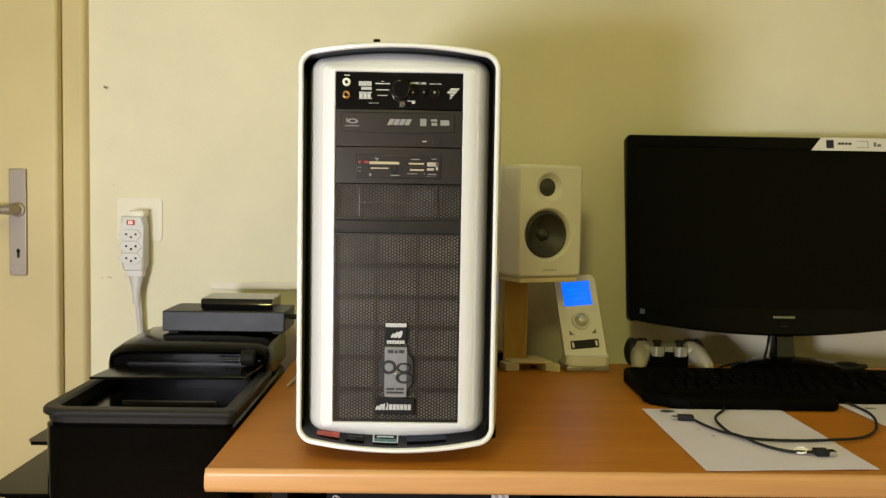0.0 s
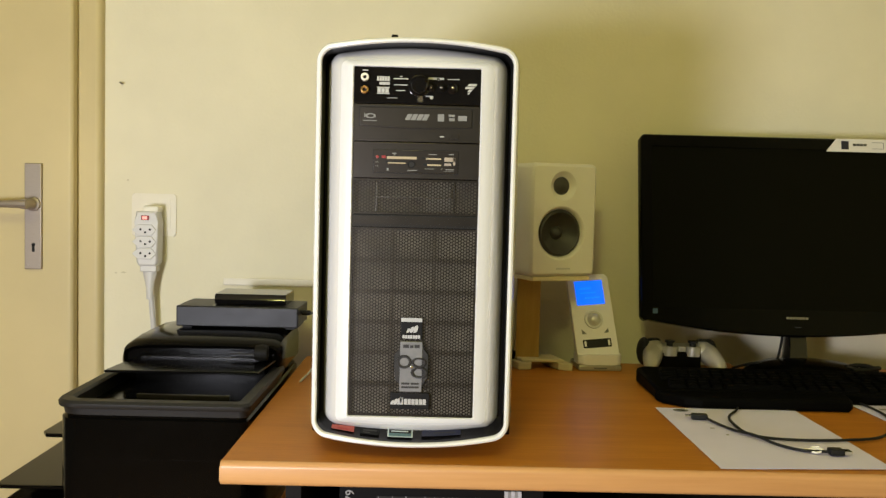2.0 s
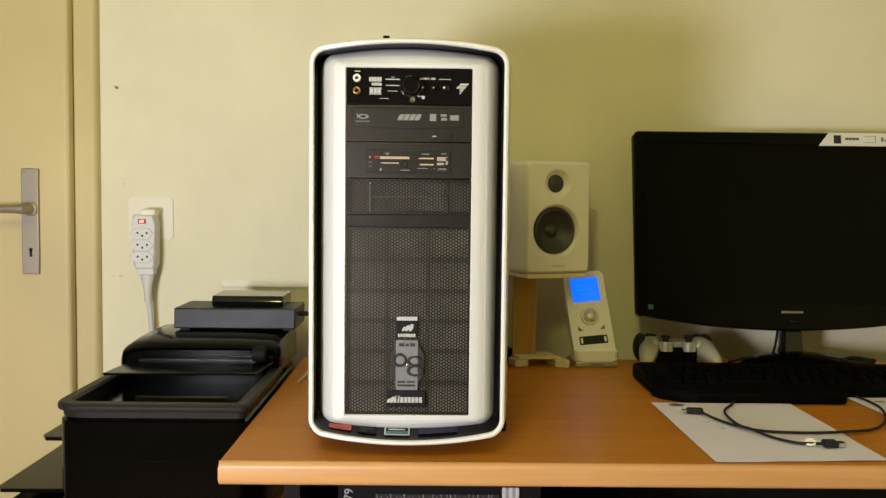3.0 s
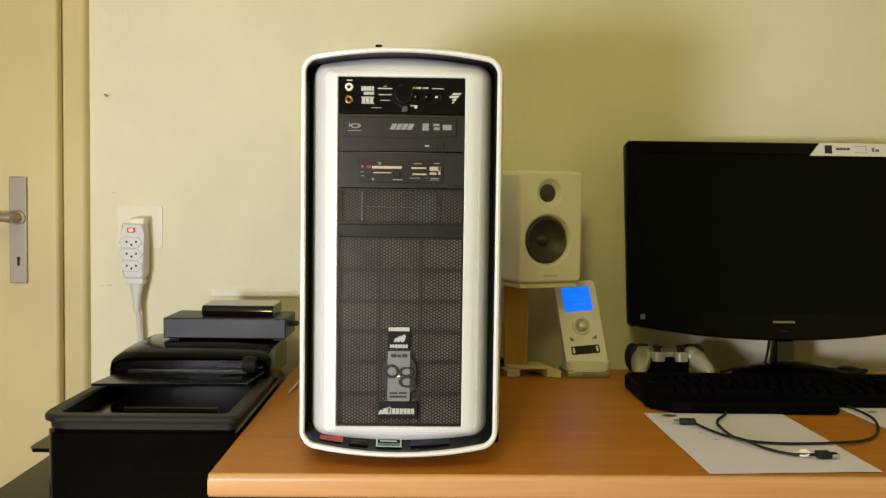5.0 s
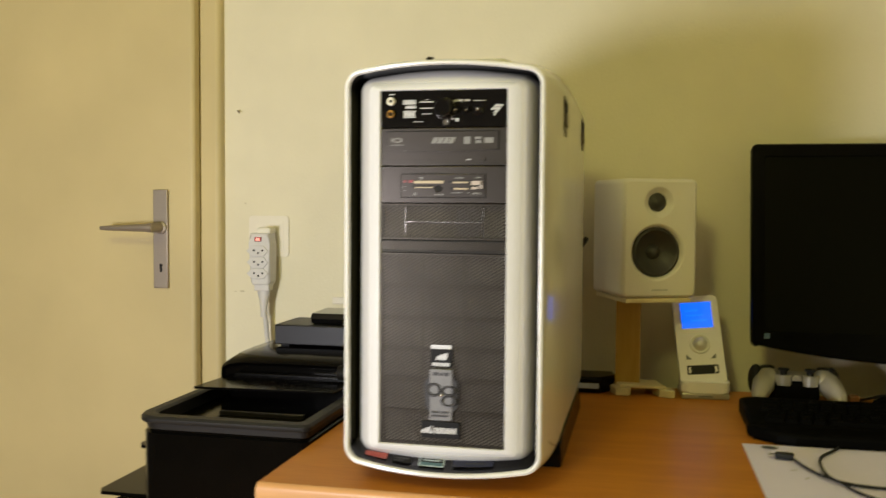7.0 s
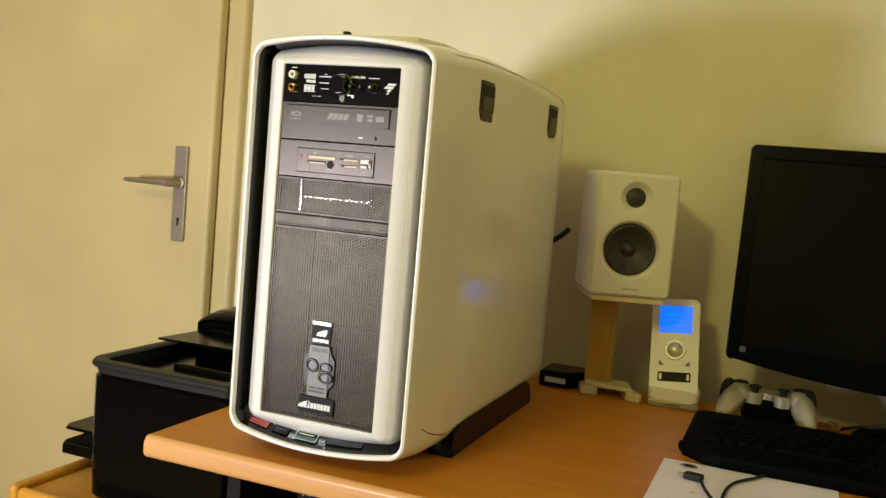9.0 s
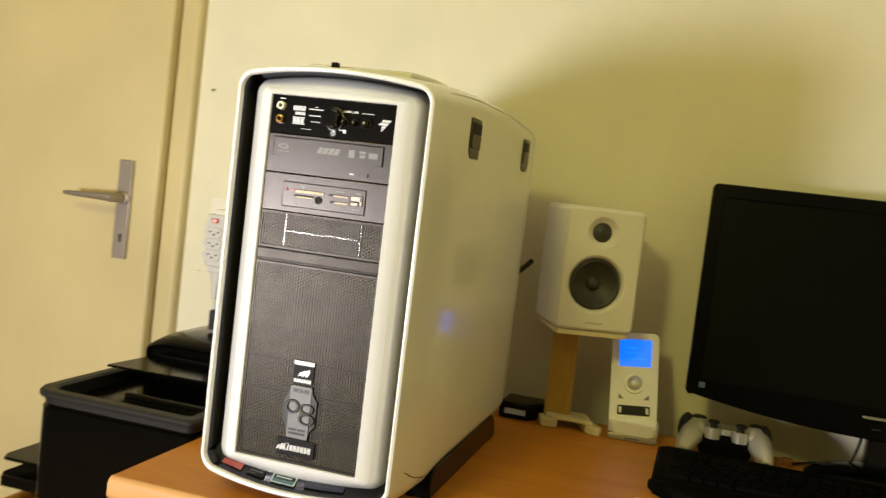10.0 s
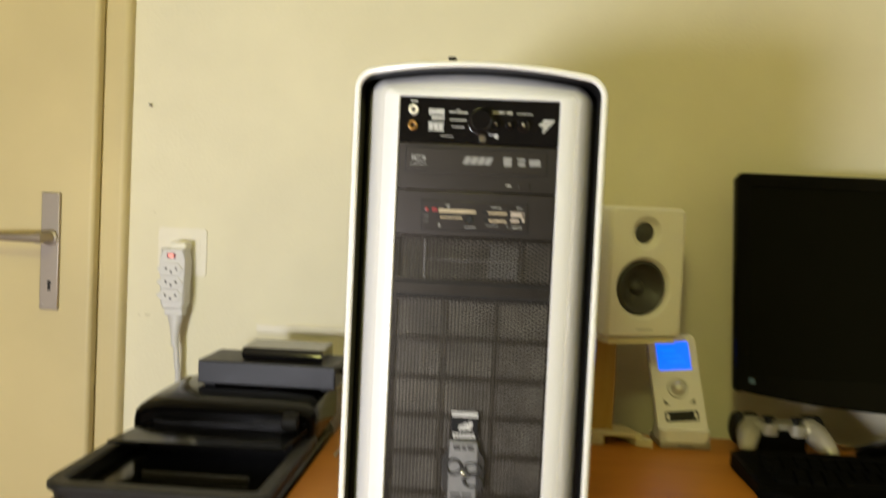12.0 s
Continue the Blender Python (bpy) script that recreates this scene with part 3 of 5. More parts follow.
# sound panel, top bay
aud = part("sound_panel", box(BL, BR, FY - 0.001, 1.095, 1.1578, 1.1996, 0.0006), M_GLOSS, case, "glossy black sound control panel")
AY = FY - 0.001
for zc, mt in ((1.1875, M_SOCKET), (1.1728, M_GOLD)):
    part("phono_jack", turned([(0.0022, -0.001), (0.0022, -0.005), (0.0033, -0.0055), (0.0045, -0.005), (0.0048, 0), (0.0022, 0)], at=(px(0.085), AY, zc), n=20), mt, aud)
    part("jack_hole", turned([(0, -0.0012), (0.0022, -0.0012), (0.0022, 0)], at=(px(0.085), AY, zc), n=14), M_HOLE, aud)
part("big_knob", turned([(0, -0.015), (0.0085, -0.015), (0.0098, -0.0135), (0.0104, -0.002), (0.0118, -0.001), (0.0118, 0)], at=(px(0.515), AY, 1.1785), n=36), M_GLOSS, aud, "black volume knob")
part("knob_ring", turned([(0.0118, 0), (0.0118, -0.0012), (0.0122, -0.0018), (0.0126, -0.0012), (0.0128, 0)], at=(px(0.515), AY, 1.1785), n=36), M_CHROME, aud)
for u, zc, r in ((0.605, 1.1765, 0.0034), (0.69, 1.1765, 0.0034), (0.775, 1.1765, 0.0050)):
    part("small_knob", turned([(0, -0.008), (r * 0.8, -0.008), (r, -0.007), (r, -0.001), (r * 1.25, 0)], at=(px(u), AY, zc), n=20), M_GLOSS, aud)
    # tiny chrome disc added as the glint on a plain black knob
    part("knob_glint", turned([(0, -0.0086), (r * 0.2, -0.0084), (r * 0.3, -0.0080)], at=(px(u), AY, zc), n=16), M_CHROME, aud)
part("headphone_jack", turned([(0.0014, -0.0008), (0.0018, -0.002), (0.0034, -0.002), (0.0038, 0)], at=(px(0.525), AY, 1.1632), n=18), M_CHROME, aud)
r_ = [(0.18, 0.282, 1.1688, 1.1698), (0.18, 0.282, 1.1757, 1.1768),
      (0.065, 0.11, 1.1950, 1.1962), (0.31, 0.425, 1.1860, 1.1872), (0.315, 0.42, 1.1790, 1.1800), (0.33, 0.405, 1.1726, 1.1734), (0.355, 0.38, 1.1888, 1.1894),
      (0.66, 0.663, 1.1855, 1.1892), (0.735, 0.83, 1.1868, 1.1876), (0.565, 0.625, 1.1665, 1.1676), (0.60, 0.622, 1.1640, 1.1665), (0.26, 0.34, 1.1640, 1.1645)]
for a, b, c, d, n in ((0.18, 0.282, 1.1838, 1.1890, 5), (0.20, 0.282, 1.1792, 1.1826, 7), (0.185, 0.278, 1.1702, 1.1753, 3), (0.585, 0.652, 1.1866, 1.1888, 6), (0.672, 0.708, 1.1866, 1.1888, 3)):
    part("bar_text", glyphs(px(a), px(b), c, d, n, AY - 0.0003, AY), M_PRINT, aud)
for a, b, c, d in r_:
    part("print_mark", bars([(px(a), px(b), c, d)], AY - 0.0003, AY), M_PRINT, aud)
bm = None
for a, b, c, d in ((0.893, 0.972, 1.1800, 1.1826), (0.872, 0.955, 1.1767, 1.1793), (0.893, 0.935, 1.1734, 1.1760), (0.893, 0.918, 1.1704, 1.1727)):
    bm = plate([(px(a), c), (px(b - 0.012), c), (px(b), d), (px(a + 0.012), d)], AY - 0.0003, AY, bm)
part("wing_emblem", bm, M_PRINT, aud)

# optical drive
opt = part("optical_drive", box(BL, BR, FY, 1.095, 1.1142, 1.1568, 0.0006), M_DRIVE, case, "dark grey optical drive front")
tray = []
for i in range(13):
    u = i / 12
    tray.append((px(0.05 + 0.885 * u), 1.1322 - 0.0022 * math.sin(math.pi * u)))
tray += [(px(0.935), 1.1532), (px(0.05), 1.1532)]
part("drive_tray", plate(tray, FY - 0.0016, FY, bevel=0.0005), M_DRIVE, opt)
part("tray_slot", bars([(px(0.042), px(0.943), 1.1534, 1.1541), (px(0.043), px(0.0485), 1.131, 1.1534), (px(0.9365), px(0.942), 1.131, 1.1534)], FY - 0.0002, FY), M_HOLE, opt)
part("eject_button", plate(rounded(px(0.765), px(0.835), 1.1185, 1.1232, 0.0015, 3), FY - 0.0018, FY, bevel=0.0004), M_DRIVE, opt)
part("indicator", bars([(px(0.685), px(0.72), 1.1202, 1.1216)], FY - 0.0003, FY), M_PRINT, opt)
part("pinhole", turned([(0, -0.0003), (0.0008, -0.0003), (0.0008, 0)], at=(px(0.39), FY, 1.1215), n=8), M_HOLE, opt)
rects = [(0.665, 0.715, 1.1385, 1.1468), (0.75, 0.80, 1.1440, 1.1465), (0.755, 0.80, 1.1392, 1.1425), (0.825, 0.895, 1.1395, 1.1455)]
for a, b, c, d in rects:
    part("format_mark", bars([(px(a), px(b), c, d)], FY - 0.0019, FY - 0.0016), M_PRINTG, opt)
bm = glyphs(px(0.405), px(0.585), 1.1392, 1.1462, 4, FY - 0.0019, FY - 0.0016, 0.5)
part("maker_mark", bm, M_PRINTG, opt)
bm = turned([(0.0036, -0.0003), (0.0062, -0.0003), (0.0062, 0), (0.0036, 0)], at=(0, 0, 0), n=24)
for v in bm.verts:
    v.co = Vector((px(0.135) + v.co.x, FY - 0.0016 + v.co.y, 1.1432 + v.co.z * 0.45))
bm = bars([(px(0.075), px(0.185), 1.1372, 1.1380), (px(0.085), px(0.092), 1.1415, 1.1465)], FY - 0.0019, FY - 0.0016, bm)
part("disc_mark", bm, M_PRINTG, opt)

# card reader
crd = part("card_reader", box(BL, BR, FY, 1.095, 1.0714, 1.1132, 0.0006), M_DRIVE, case, "dark grey card reader front")
CY = FY - 0.0012
part("reader_face", box(px(0.165), px(0.835), CY, FY, 1.0778, 1.1045, 0.0004), M_READER, crd)
part("face_groove", bars([(px(0.160), px(0.840), 1.1046, 1.1052), (px(0.160), px(0.840), 1.0771, 1.0777), (px(0.160), px(0.1645), 1.0777, 1.1046), (px(0.8355), px(0.840), 1.0777, 1.1046)], FY - 0.0003, FY), M_HOLE, crd)
part("card_slot", bars([(px(0.24), px(0.505), 1.0945, 1.0975), (px(0.26), px(0.425), 1.0892, 1.0915), (px(0.545), px(0.70), 1.0945, 1.0968), (px(0.56), px(0.70), 1.0868, 1.0895), (px(0.715), px(0.82), 1.0870, 1.0975)], CY - 0.0002, CY), M_HOLE, crd)
part("slot_contact", bars([(px(0.27), px(0.505), 1.0938, 1.0968), (px(0.28), px(0.42), 1.0885, 1.0898), (px(0.58), px(0.70), 1.0940, 1.0958), (px(0.59), px(0.70), 1.0868, 1.0886)], CY - 0.0008, CY - 0.0002), M_CONTACT, crd, "metal card slot edges")
part("usb_port", bars([(px(0.725), px(0.81), 1.0920, 1.0968), (px(0.725), px(0.78), 1.0872, 1.0900), (px(0.795), px(0.812), 1.0876, 1.0962)], CY - 0.0010, CY - 0.0002), M_STEEL, crd)
part("round_socket", turned([(0, -0.0004), (0.0034, -0.0004), (0.0038, -0.0014), (0.0044, 0)], at=(px(0.465), CY, 1.0880), n=20), M_HOLE, crd)
part("status_light", turned([(0, -0.001), (0.0016, -0.0006), (0.0018, 0)], at=(px(0.195), CY, 1.0960), n=12), M_RED, crd)
part("status_light", bars([(px(0.228), px(0.262), 1.0945, 1.0975)], CY - 0.0009, CY - 0.0002), M_RED, crd)
rects = [(0.31, 0.345, 1.1000, 1.1010), (0.325, 0.335, 1.0980, 1.0998), (0.60, 0.665, 1.0995, 1.1005), (0.76, 0.80, 1.1000, 1.1010), (0.27, 0.285, 1.0800, 1.0830),
         (0.435, 0.51, 1.0805, 1.0815), (0.57, 0.65, 1.0828, 1.0836), (0.70, 0.71, 1.0828, 1.0838), (0.735, 0.80, 1.0822, 1.0834), (0.72, 0.80, 1.0806, 1.0809), (0.18, 0.205, 1.0895, 1.0902), (0.18, 0.205, 1.0850, 1.0856)]
for a, b, c, d in rects:
    part("print_mark", bars([(px(a), px(b), c, d)], CY - 0.0003, CY), M_PRINTG, crd)


def hex_mesh(x0, x1, z0, z1, y, pitch, hole, thick):
    """A steel sheet punched with hexagonal holes in staggered columns."""
    verts, faces, seen = [], [], {}
    rad = pitch / math.sqrt(3)

    def vert(x, z, yy):
        x, z = max(x0, min(x1, x)), max(z0, min(z1, z))
        key = (round(x, 6), round(z, 6), round(yy, 6))
        if key not in seen:
            seen[key] = len(verts)
            verts.append((x, yy, z))
        return seen[key]

    row = 0
    x = x0
    while x < x1 + pitch:
        z = z0 + (pitch / 2 if row % 2 else 0)
        while z < z1 + pitch:
            o, i_, d = [], [], []
            for k in range(6):
                a = radians(60 * k)
                o.append(vert(x + rad * math.cos(a), z + rad * math.sin(a), y))
                i_.append(vert(x + hole * math.cos(a), z + hole * math.sin(a), y))
                d.append(vert(x + hole * math.cos(a), z + hole * math.sin(a), y + thick))
            for k in range(6):
                j = (k + 1) % 6
                for q in ((o[k], o[j], i_[j], i_[k]), (i_[k], i_[j], d[j], d[k])):
                    q = tuple(dict.fromkeys(q))
                    if len(q) > 2:
                        faces.append(q)
            z += pitch
        x += rad * 1.5
        row += 1
    me = bpy.data.meshes.new("mesh_sheet")
    me.from_pydata(verts, [], faces)
    me.validate()
    b = bmesh.new()
    b.from_mesh(me)
    bpy.data.meshes.remove(me)
    bad = [f for f in b.faces if f.calc_area() < 1e-10]
    bmesh.ops.delete(b, geom=bad, context="FACES_ONLY")
    return b


def mesh_cover(name, z0, z1, label):
    top = part(name, bars([(BL, BR, z1 - 0.0022, z1), (BL, BR, z0, z0 + 0.0022), (BL, BL + 0.002, z0 + 0.0022, z1 - 0.0022), (BR - 0.002, BR, z0 + 0.0022, z1 - 0.0022)], FY, 1.084), M_MESH, case, label)
    part("punched_sheet", hex_mesh(BL + 0.002, BR - 0.002, z0 + 0.0022, z1 - 0.0022, FY + 0.0006, 0.0038, 0.00148, 0.0009), M_MESH, top, smooth=False)
    return top


m1 = mesh_cover("bay_mesh_cover", 1.0292, 1.0704, "black punched steel bay cover")
part("filter", box(BL, BR, 1.088, 1.092, 1.0292, 1.0704), M_DUST, m1, "dusty grey filter")
part("bracket", bars([(px(0.185), px(0.195), 1.031, 1.069), (px(0.805), px(0.815), 1.031, 1.069), (px(0.195), px(0.805), 1.0485, 1.0500), (px(0.12), px(0.805), 1.0300, 1.0312)], 1.0850, 1.0872), M_SHINE, m1, "bare steel bracket behind the mesh")
part("back_plate", box(px(0.60), px(0.79), 1.0856, 1.0868, 1.0335, 1.0640), M_BACKPLATE, m1, "pale plate behind the mesh")
bar_ = part("bay_divider", box(BL, BR, FY + 0.0008, 1.090, 1.0140, 1.0286, 0.0004), M_HOLE, case, "dark crossbar with a punched cover")
part("punched_strip", hex_mesh(BL + 0.0005, BR - 0.0005, 1.0172, 1.0272, FY - 0.0004, 0.0038, 0.00085, 0.0009), M_MESH, bar_, smooth=False)
part("vent_slit", bars([(px(0.01 + 0.0245 * i), px(0.022 + 0.0245 * i), 1.0146, 1.0164) for i in range(40)], FY + 0.0002, FY + 0.0008), M_MESH, bar_)
m2 = mesh_cover("front_mesh_grille", 0.7904, 1.0134, "large black punched steel grille")
part("filter", box(BL, BR, 1.0850, 1.095, 0.7904, 1.0134), M_DUST, m2, "dusty grey filter")
for u in (0.32, 0.65):
    part("cage_upright", bars([(px(u), px(u + 0.03), 0.7904, 1.0134)], 1.0838, 1.0852), M_CAGE, m2)
for zc in (0.975, 0.938, 0.902, 0.866, 0.828):
    part("cage_rail", bars([(BL, BR, zc - 0.0028, zc + 0.0028)], 1.0820, 1.0838), M_CAGE, m2)


def badge(x0, x1, z0, z1, y):
    return box(x0, x1, y, FY + 0.0006, z0, z1, 0.0008)


SX = lambda p: -0.1177 + (p - 592) * 0.000665
SZ = lambda p: 1.200 - (p - 126) * 0.000660
st = part("memory_sticker", badge(SX(683), SX(721), SZ(607), SZ(568), FY - 0.0008), M_STK, case, "black and silver square sticker")
part("silver_band", bars([(SX(683.5), SX(720.5), SZ(575.5), SZ(568.5))], FY - 0.0011, FY - 0.0008), M_PRINT, st)
part("bar_text", glyphs(SX(686), SX(718), SZ(605.5), SZ(599.5), 7, FY - 0.0011, FY - 0.0008), M_PRINT, st)


def sails(cx, cz, s, y, parent):
    """Three leaning sails, each with a curved leech."""
    bm = None
    for dx, w, h in ((-1.15, 0.62, 1.05), (-0.40, 0.70, 1.45), (0.42, 0.78, 1.75)):
        x, z = cx + s * dx, cz - s * 0.85
        q = [(x, z), (x + s * w * 0.85, z + s * 0.10)]
        q += [(x + s * (w * 0.85 + 0.42 * math.sin(0.5 * math.pi * k / 4)), z + s * (0.10 + (h - 0.10) * k / 5)) for k in range(1, 5)]
        q += [(x + s * (w + 0.12), z + s * h), (x + s * 0.30, z + s * h * 0.86), (x + s * 0.06, z + s * h * 0.40)]
        bm = plate(q, y - 0.0003, y, bm)
    return part("sail_emblem", bm, M_PRINT, parent, "silver sail emblem")


sails(SX(702), SZ(588.5), 0.0052, FY - 0.0008, st)
xb = part("graphics_badge", plate([(SX(683), SZ(610)), (SX(722), SZ(610)), (SX(724), SZ(625)), (SX(733), SZ(634)), (SX(733), SZ(676)), (SX(723), SZ(686)), (SX(722), SZ(701)), (SX(716), SZ(703)), (SX(688), SZ(703)), (SX(682), SZ(700)), (SX(682), SZ(686)), (SX(674), SZ(678)), (SX(672), SZ(636)), (SX(681), SZ(626))], FY - 0.0016, FY + 0.0006, bevel=0.0006), M_PLATED, case, "dark grey metal badge with ring shapes")
part("badge_band", box(SX(682.5), SX(722), FY - 0.0026, FY - 0.0016, SZ(701), SZ(611), 0.0005), M_PLATE, xb, "grey metal band")
for cx_, cz_, rx_, rz_ in ((690, 647, 0.0088, 0.0082), (716, 648, 0.0088, 0.0060), (717, 666, 0.0100, 0.0068)):
    bm = turned([(0.62, -0.0010), (0.72, -0.0020), (0.90, -0.0020), (1, -0.0010), (1, 0), (0.62, 0)], n=28)
    for v in bm.verts:
        v.co = Vector((SX(cx_) + v.co.x * rx_, FY - 0.0024 + v.co.y, SZ(cz_) + v.co.z * rz_))
    part("ring", bm, M_PLATED, xb)
# small chrome blob shapes the highlight at the badge's centre
part("centre_glint", blob((SX(703), FY - 0.0040, SZ(656)), (0.0022, 0.0010, 0.0018), 12, 8), M_CHROME, xb)
part("bar_text", bars([(SX(688), SX(698), SZ(622), SZ(616)), (SX(700), SX(706), SZ(622), SZ(617)), (SX(708), SX(717), SZ(622), SZ(616)), (SX(686), SX(700), SZ(688), SZ(684.5)), (SX(703), SX(717), SZ(688), SZ(684.5)), (SX(686), SX(717), SZ(694.5), SZ(691))], FY - 0.0029, FY - 0.0026), M_PLATED, xb)
nb = part("maker_badge", badge(SX(667), SX(736), SZ(733), SZ(703.5), FY - 0.0012), M_STK, case, "black badge with silver marks")
sails(SX(676), SZ(718.5), 0.0052, FY - 0.0012, nb)
bm = glyphs(SX(684), SX(690.5), SZ(724.8), SZ(712.5), 1, FY - 0.0015, FY - 0.0012)
part("bar_text", glyphs(SX(691.2), SX(731), SZ(724.5), SZ(714.5), 6, FY - 0.0015, FY - 0.0012, bm=bm), M_PRINT, nb)


def low_sticker(name, p0, p1, v0, v1, mat, label, parent=None, lift=0.0):
    """A sticker on the sloping lower part of the surround; v runs from its upper to its lower edge."""
    b = bmesh.new()
    n = 6
    rows = []
    for v in (v0, v1):
        row = []
        for i in range(n + 1):
            x = SX(p0 + (p1 - p0) * i / n)
            w = 1 - ((x - CX) / 0.108) ** 2
            hi = Vector((x, 1.0930 - 0.006 * w, 0.7775 - 0.004 * w))
            lo = Vector((x, 1.0852 - 0.012 * w, 0.7737 - 0.010 * w))
            row.append(b.verts.new(hi.lerp(lo, v) + Vector((0, -0.0004 - lift, 0.0004 + lift))))
        rows.append(row)
    for i in range(n):
        b.faces.new((rows[1][i], rows[1][i + 1], rows[0][i + 1], rows[0][i]))
    ext = bmesh.ops.extrude_face_region(b, geom=b.faces[:])
    for v in ext["geom"]:
        if isinstance(v, bmesh.types.BMVert):
            v.co += Vector((0, -0.0002, 0.0002))
    return part(name, b, mat, parent or case, label)


rs = low_sticker("red_sticker", 562, 603, 0.10, 0.74, M_REDSTK, "red processor sticker")
low_sticker("print_line", 572, 594, 0.50, 0.58, M_RED, "", rs, 0.0004)
gs = low_sticker("grey_sticker", 614, 648, 0.16, 0.78, M_STK, "dark grey sticker")
low_sticker("print_line", 619, 644, 0.34, 0.44, M_PLATED, "", gs, 0.0004)
low_sticker("print_line", 619, 632, 0.58, 0.66, M_PLATED, "", gs, 0.0004)
ts = low_sticker("teal_sticker", 663, 708, 0.10, 0.82, M_PALETEAL, "teal sticker with a pale edge")
low_sticker("upper_field", 665.5, 705.5, 0.17, 0.48, M_STK, "dark upper field", ts, 0.0004)
low_sticker("lower_field", 665.5, 705.5, 0.50, 0.75, M_TEAL, "teal lower field", ts, 0.0004)
low_sticker("print_line", 670, 700, 0.28, 0.38, M_PALETEAL, "", ts, 0.0007)
bs = low_sticker("blue_sticker", 724, 794, 0.16, 0.70, M_BLUE, "dark blue sticker")
low_sticker("print_line", 745, 785, 0.38, 0.48, M_PLATED, "", bs, 0.0004)

# side latches, skids, top tab
for yc, w in ((1.219, 0.029), (1.517, 0.026)):
    bm = None
    n = 5
    loops = []
    for zz, ya, yb in ((1.2045, yc - w + 0.003, yc + w - 0.003), (1.2025, yc - w, yc + w), (1.168, yc - w, yc + w), (1.1605, yc - w + 0.004, yc + w - 0.004), (1.156, yc - w + 0.010, yc + w - 0.010)):
        xa = -0.0455 + (0.1270 if yc < 1.3 else 0.1285)
        loops.append([(xa, ya, zz), (xa + 0.0018, ya + 0.002, zz), (xa + 0.0018, yb - 0.002, zz), (xa, yb, zz)])
    lt = part("side_latch", loft(loops, True, True), M_LATCH, case, "dark brown side panel latch")
    part("latch_well", box(xa + 0.0016, xa + 0.0021, yc - w + 0.006, yc + w - 0.006, 1.186, 1.1995, 0.0002), M_HOLE, lt)
    part("latch_paddle", box(xa + 0.0008, xa + 0.0030, yc - w + 0.008, yc + w - 0.008, 1.1685, 1.1855, 0.0008), M_PADDLE, lt, "brownish grey latch paddle")
for s in (-1, 1):
    xo = -0.0455 + s * 0.1302
    xi = -0.0455 + s * 0.098
    prof = [(1.198, 0.740), (1.195, 0.758), (1.199, 0.769), (1.214, 0.778), (1.505, 0.781), (1.520, 0.777), (1.531, 0.768), (1.541, 0.750), (1.541, 0.740)]
    a = [(xo, y, z) for y, z in prof]
    b_ = [(xi, y, z) for y, z in prof]
    bm = loft([a, b_], True, True)
    bmesh.ops.bevel(bm, geom=[e for e in bm.edges if abs(e.verts[0].co.x - e.verts[1].co.x) < 1e-6], offset=0.002, segments=2, profile=0.5, affect="EDGES")
    part("foot_rail", bm, M_BLACK, case, "long black foot rail")
part("front_foot", box(CX - 0.08, CX + 0.08, 1.15, 1.18, 0.740, 0.768, 0.003), M_RUBBER, case, "black rubber foot")
part("top_switch", box(-0.0785, -0.0705, 1.136, 1.144, 1.238, 1.2475, 0.001), M_MATT, case, "small dark top switch")
part("top_panel", slab([(CX + x, y) for x, y in ((-0.07, 1.15), (0.06, 1.15), (0.075, 1.20), (0.075, 1.50), (-0.075, 1.50), (-0.08, 1.20))], 1.2300, 1.2455, bevel=0.003), M_WHITE, case, "raised white top panel")
ant = thing("antenna", "short black antenna behind the computer case", "antenna")
part("rod", tube([(0.056, 1.619, 0.985), (0.07, 1.66, 0.995), (0.080, 1.70, 1.010)], 0.0048), M_BLACK, ant)


# ---- printer on its table ----
tab = thing("side_table", "low orange wooden side table with a raised moulded edge", "side table")
part("tabletop", box(-0.612, -0.275, 1.208, 1.745, 0.523, 0.5485, 0.004), M_TABLE, tab)
rim = box(-0.630, -0.612, 1.190, 1.745, 0.512, 0.560, 0.008, 4)
part("edge_moulding", rim, M_TABLE, tab)
part("edge_moulding", box(-0.612, -0.275, 1.190, 1.208, 0.512, 0.556, 0.008, 4), M_TABLE, tab)
for lx in (-0.59, -0.30):
    for ly in (1.23, 1.71):
        part("leg", box(lx - 0.018, lx + 0.018, ly - 0.018, ly + 0.018, 0, 0.523, 0.003), M_TABLE, tab)

prn = thing("printer", "black multifunction printer on a low side table", "printer")


def ring_xy(x0, x1, y0, y1, r, z, seg=6):
    """A level outline; its corners on the desk's side are tighter."""
    pts = []
    for cx, cy, a0, rr in ((x1, y0, -90, r * 0.35), (x1, y1, 0, r * 0.35), (x0, y1, 90, r), (x0, y0, 180, r)):
        ox, oy = (-rr if cx == x1 else rr), (rr if cy == y0 else -rr)
        pts += [(cx + ox + rr * math.cos(radians(a0 + 90 * i / seg)), cy + oy + rr * math.sin(radians(a0 + 90 * i / seg)), z) for i in range(seg + 1)]
    return pts


PX0, PX1, PY0, PY1 = -0.531, -0.269, 1.236, 1.690
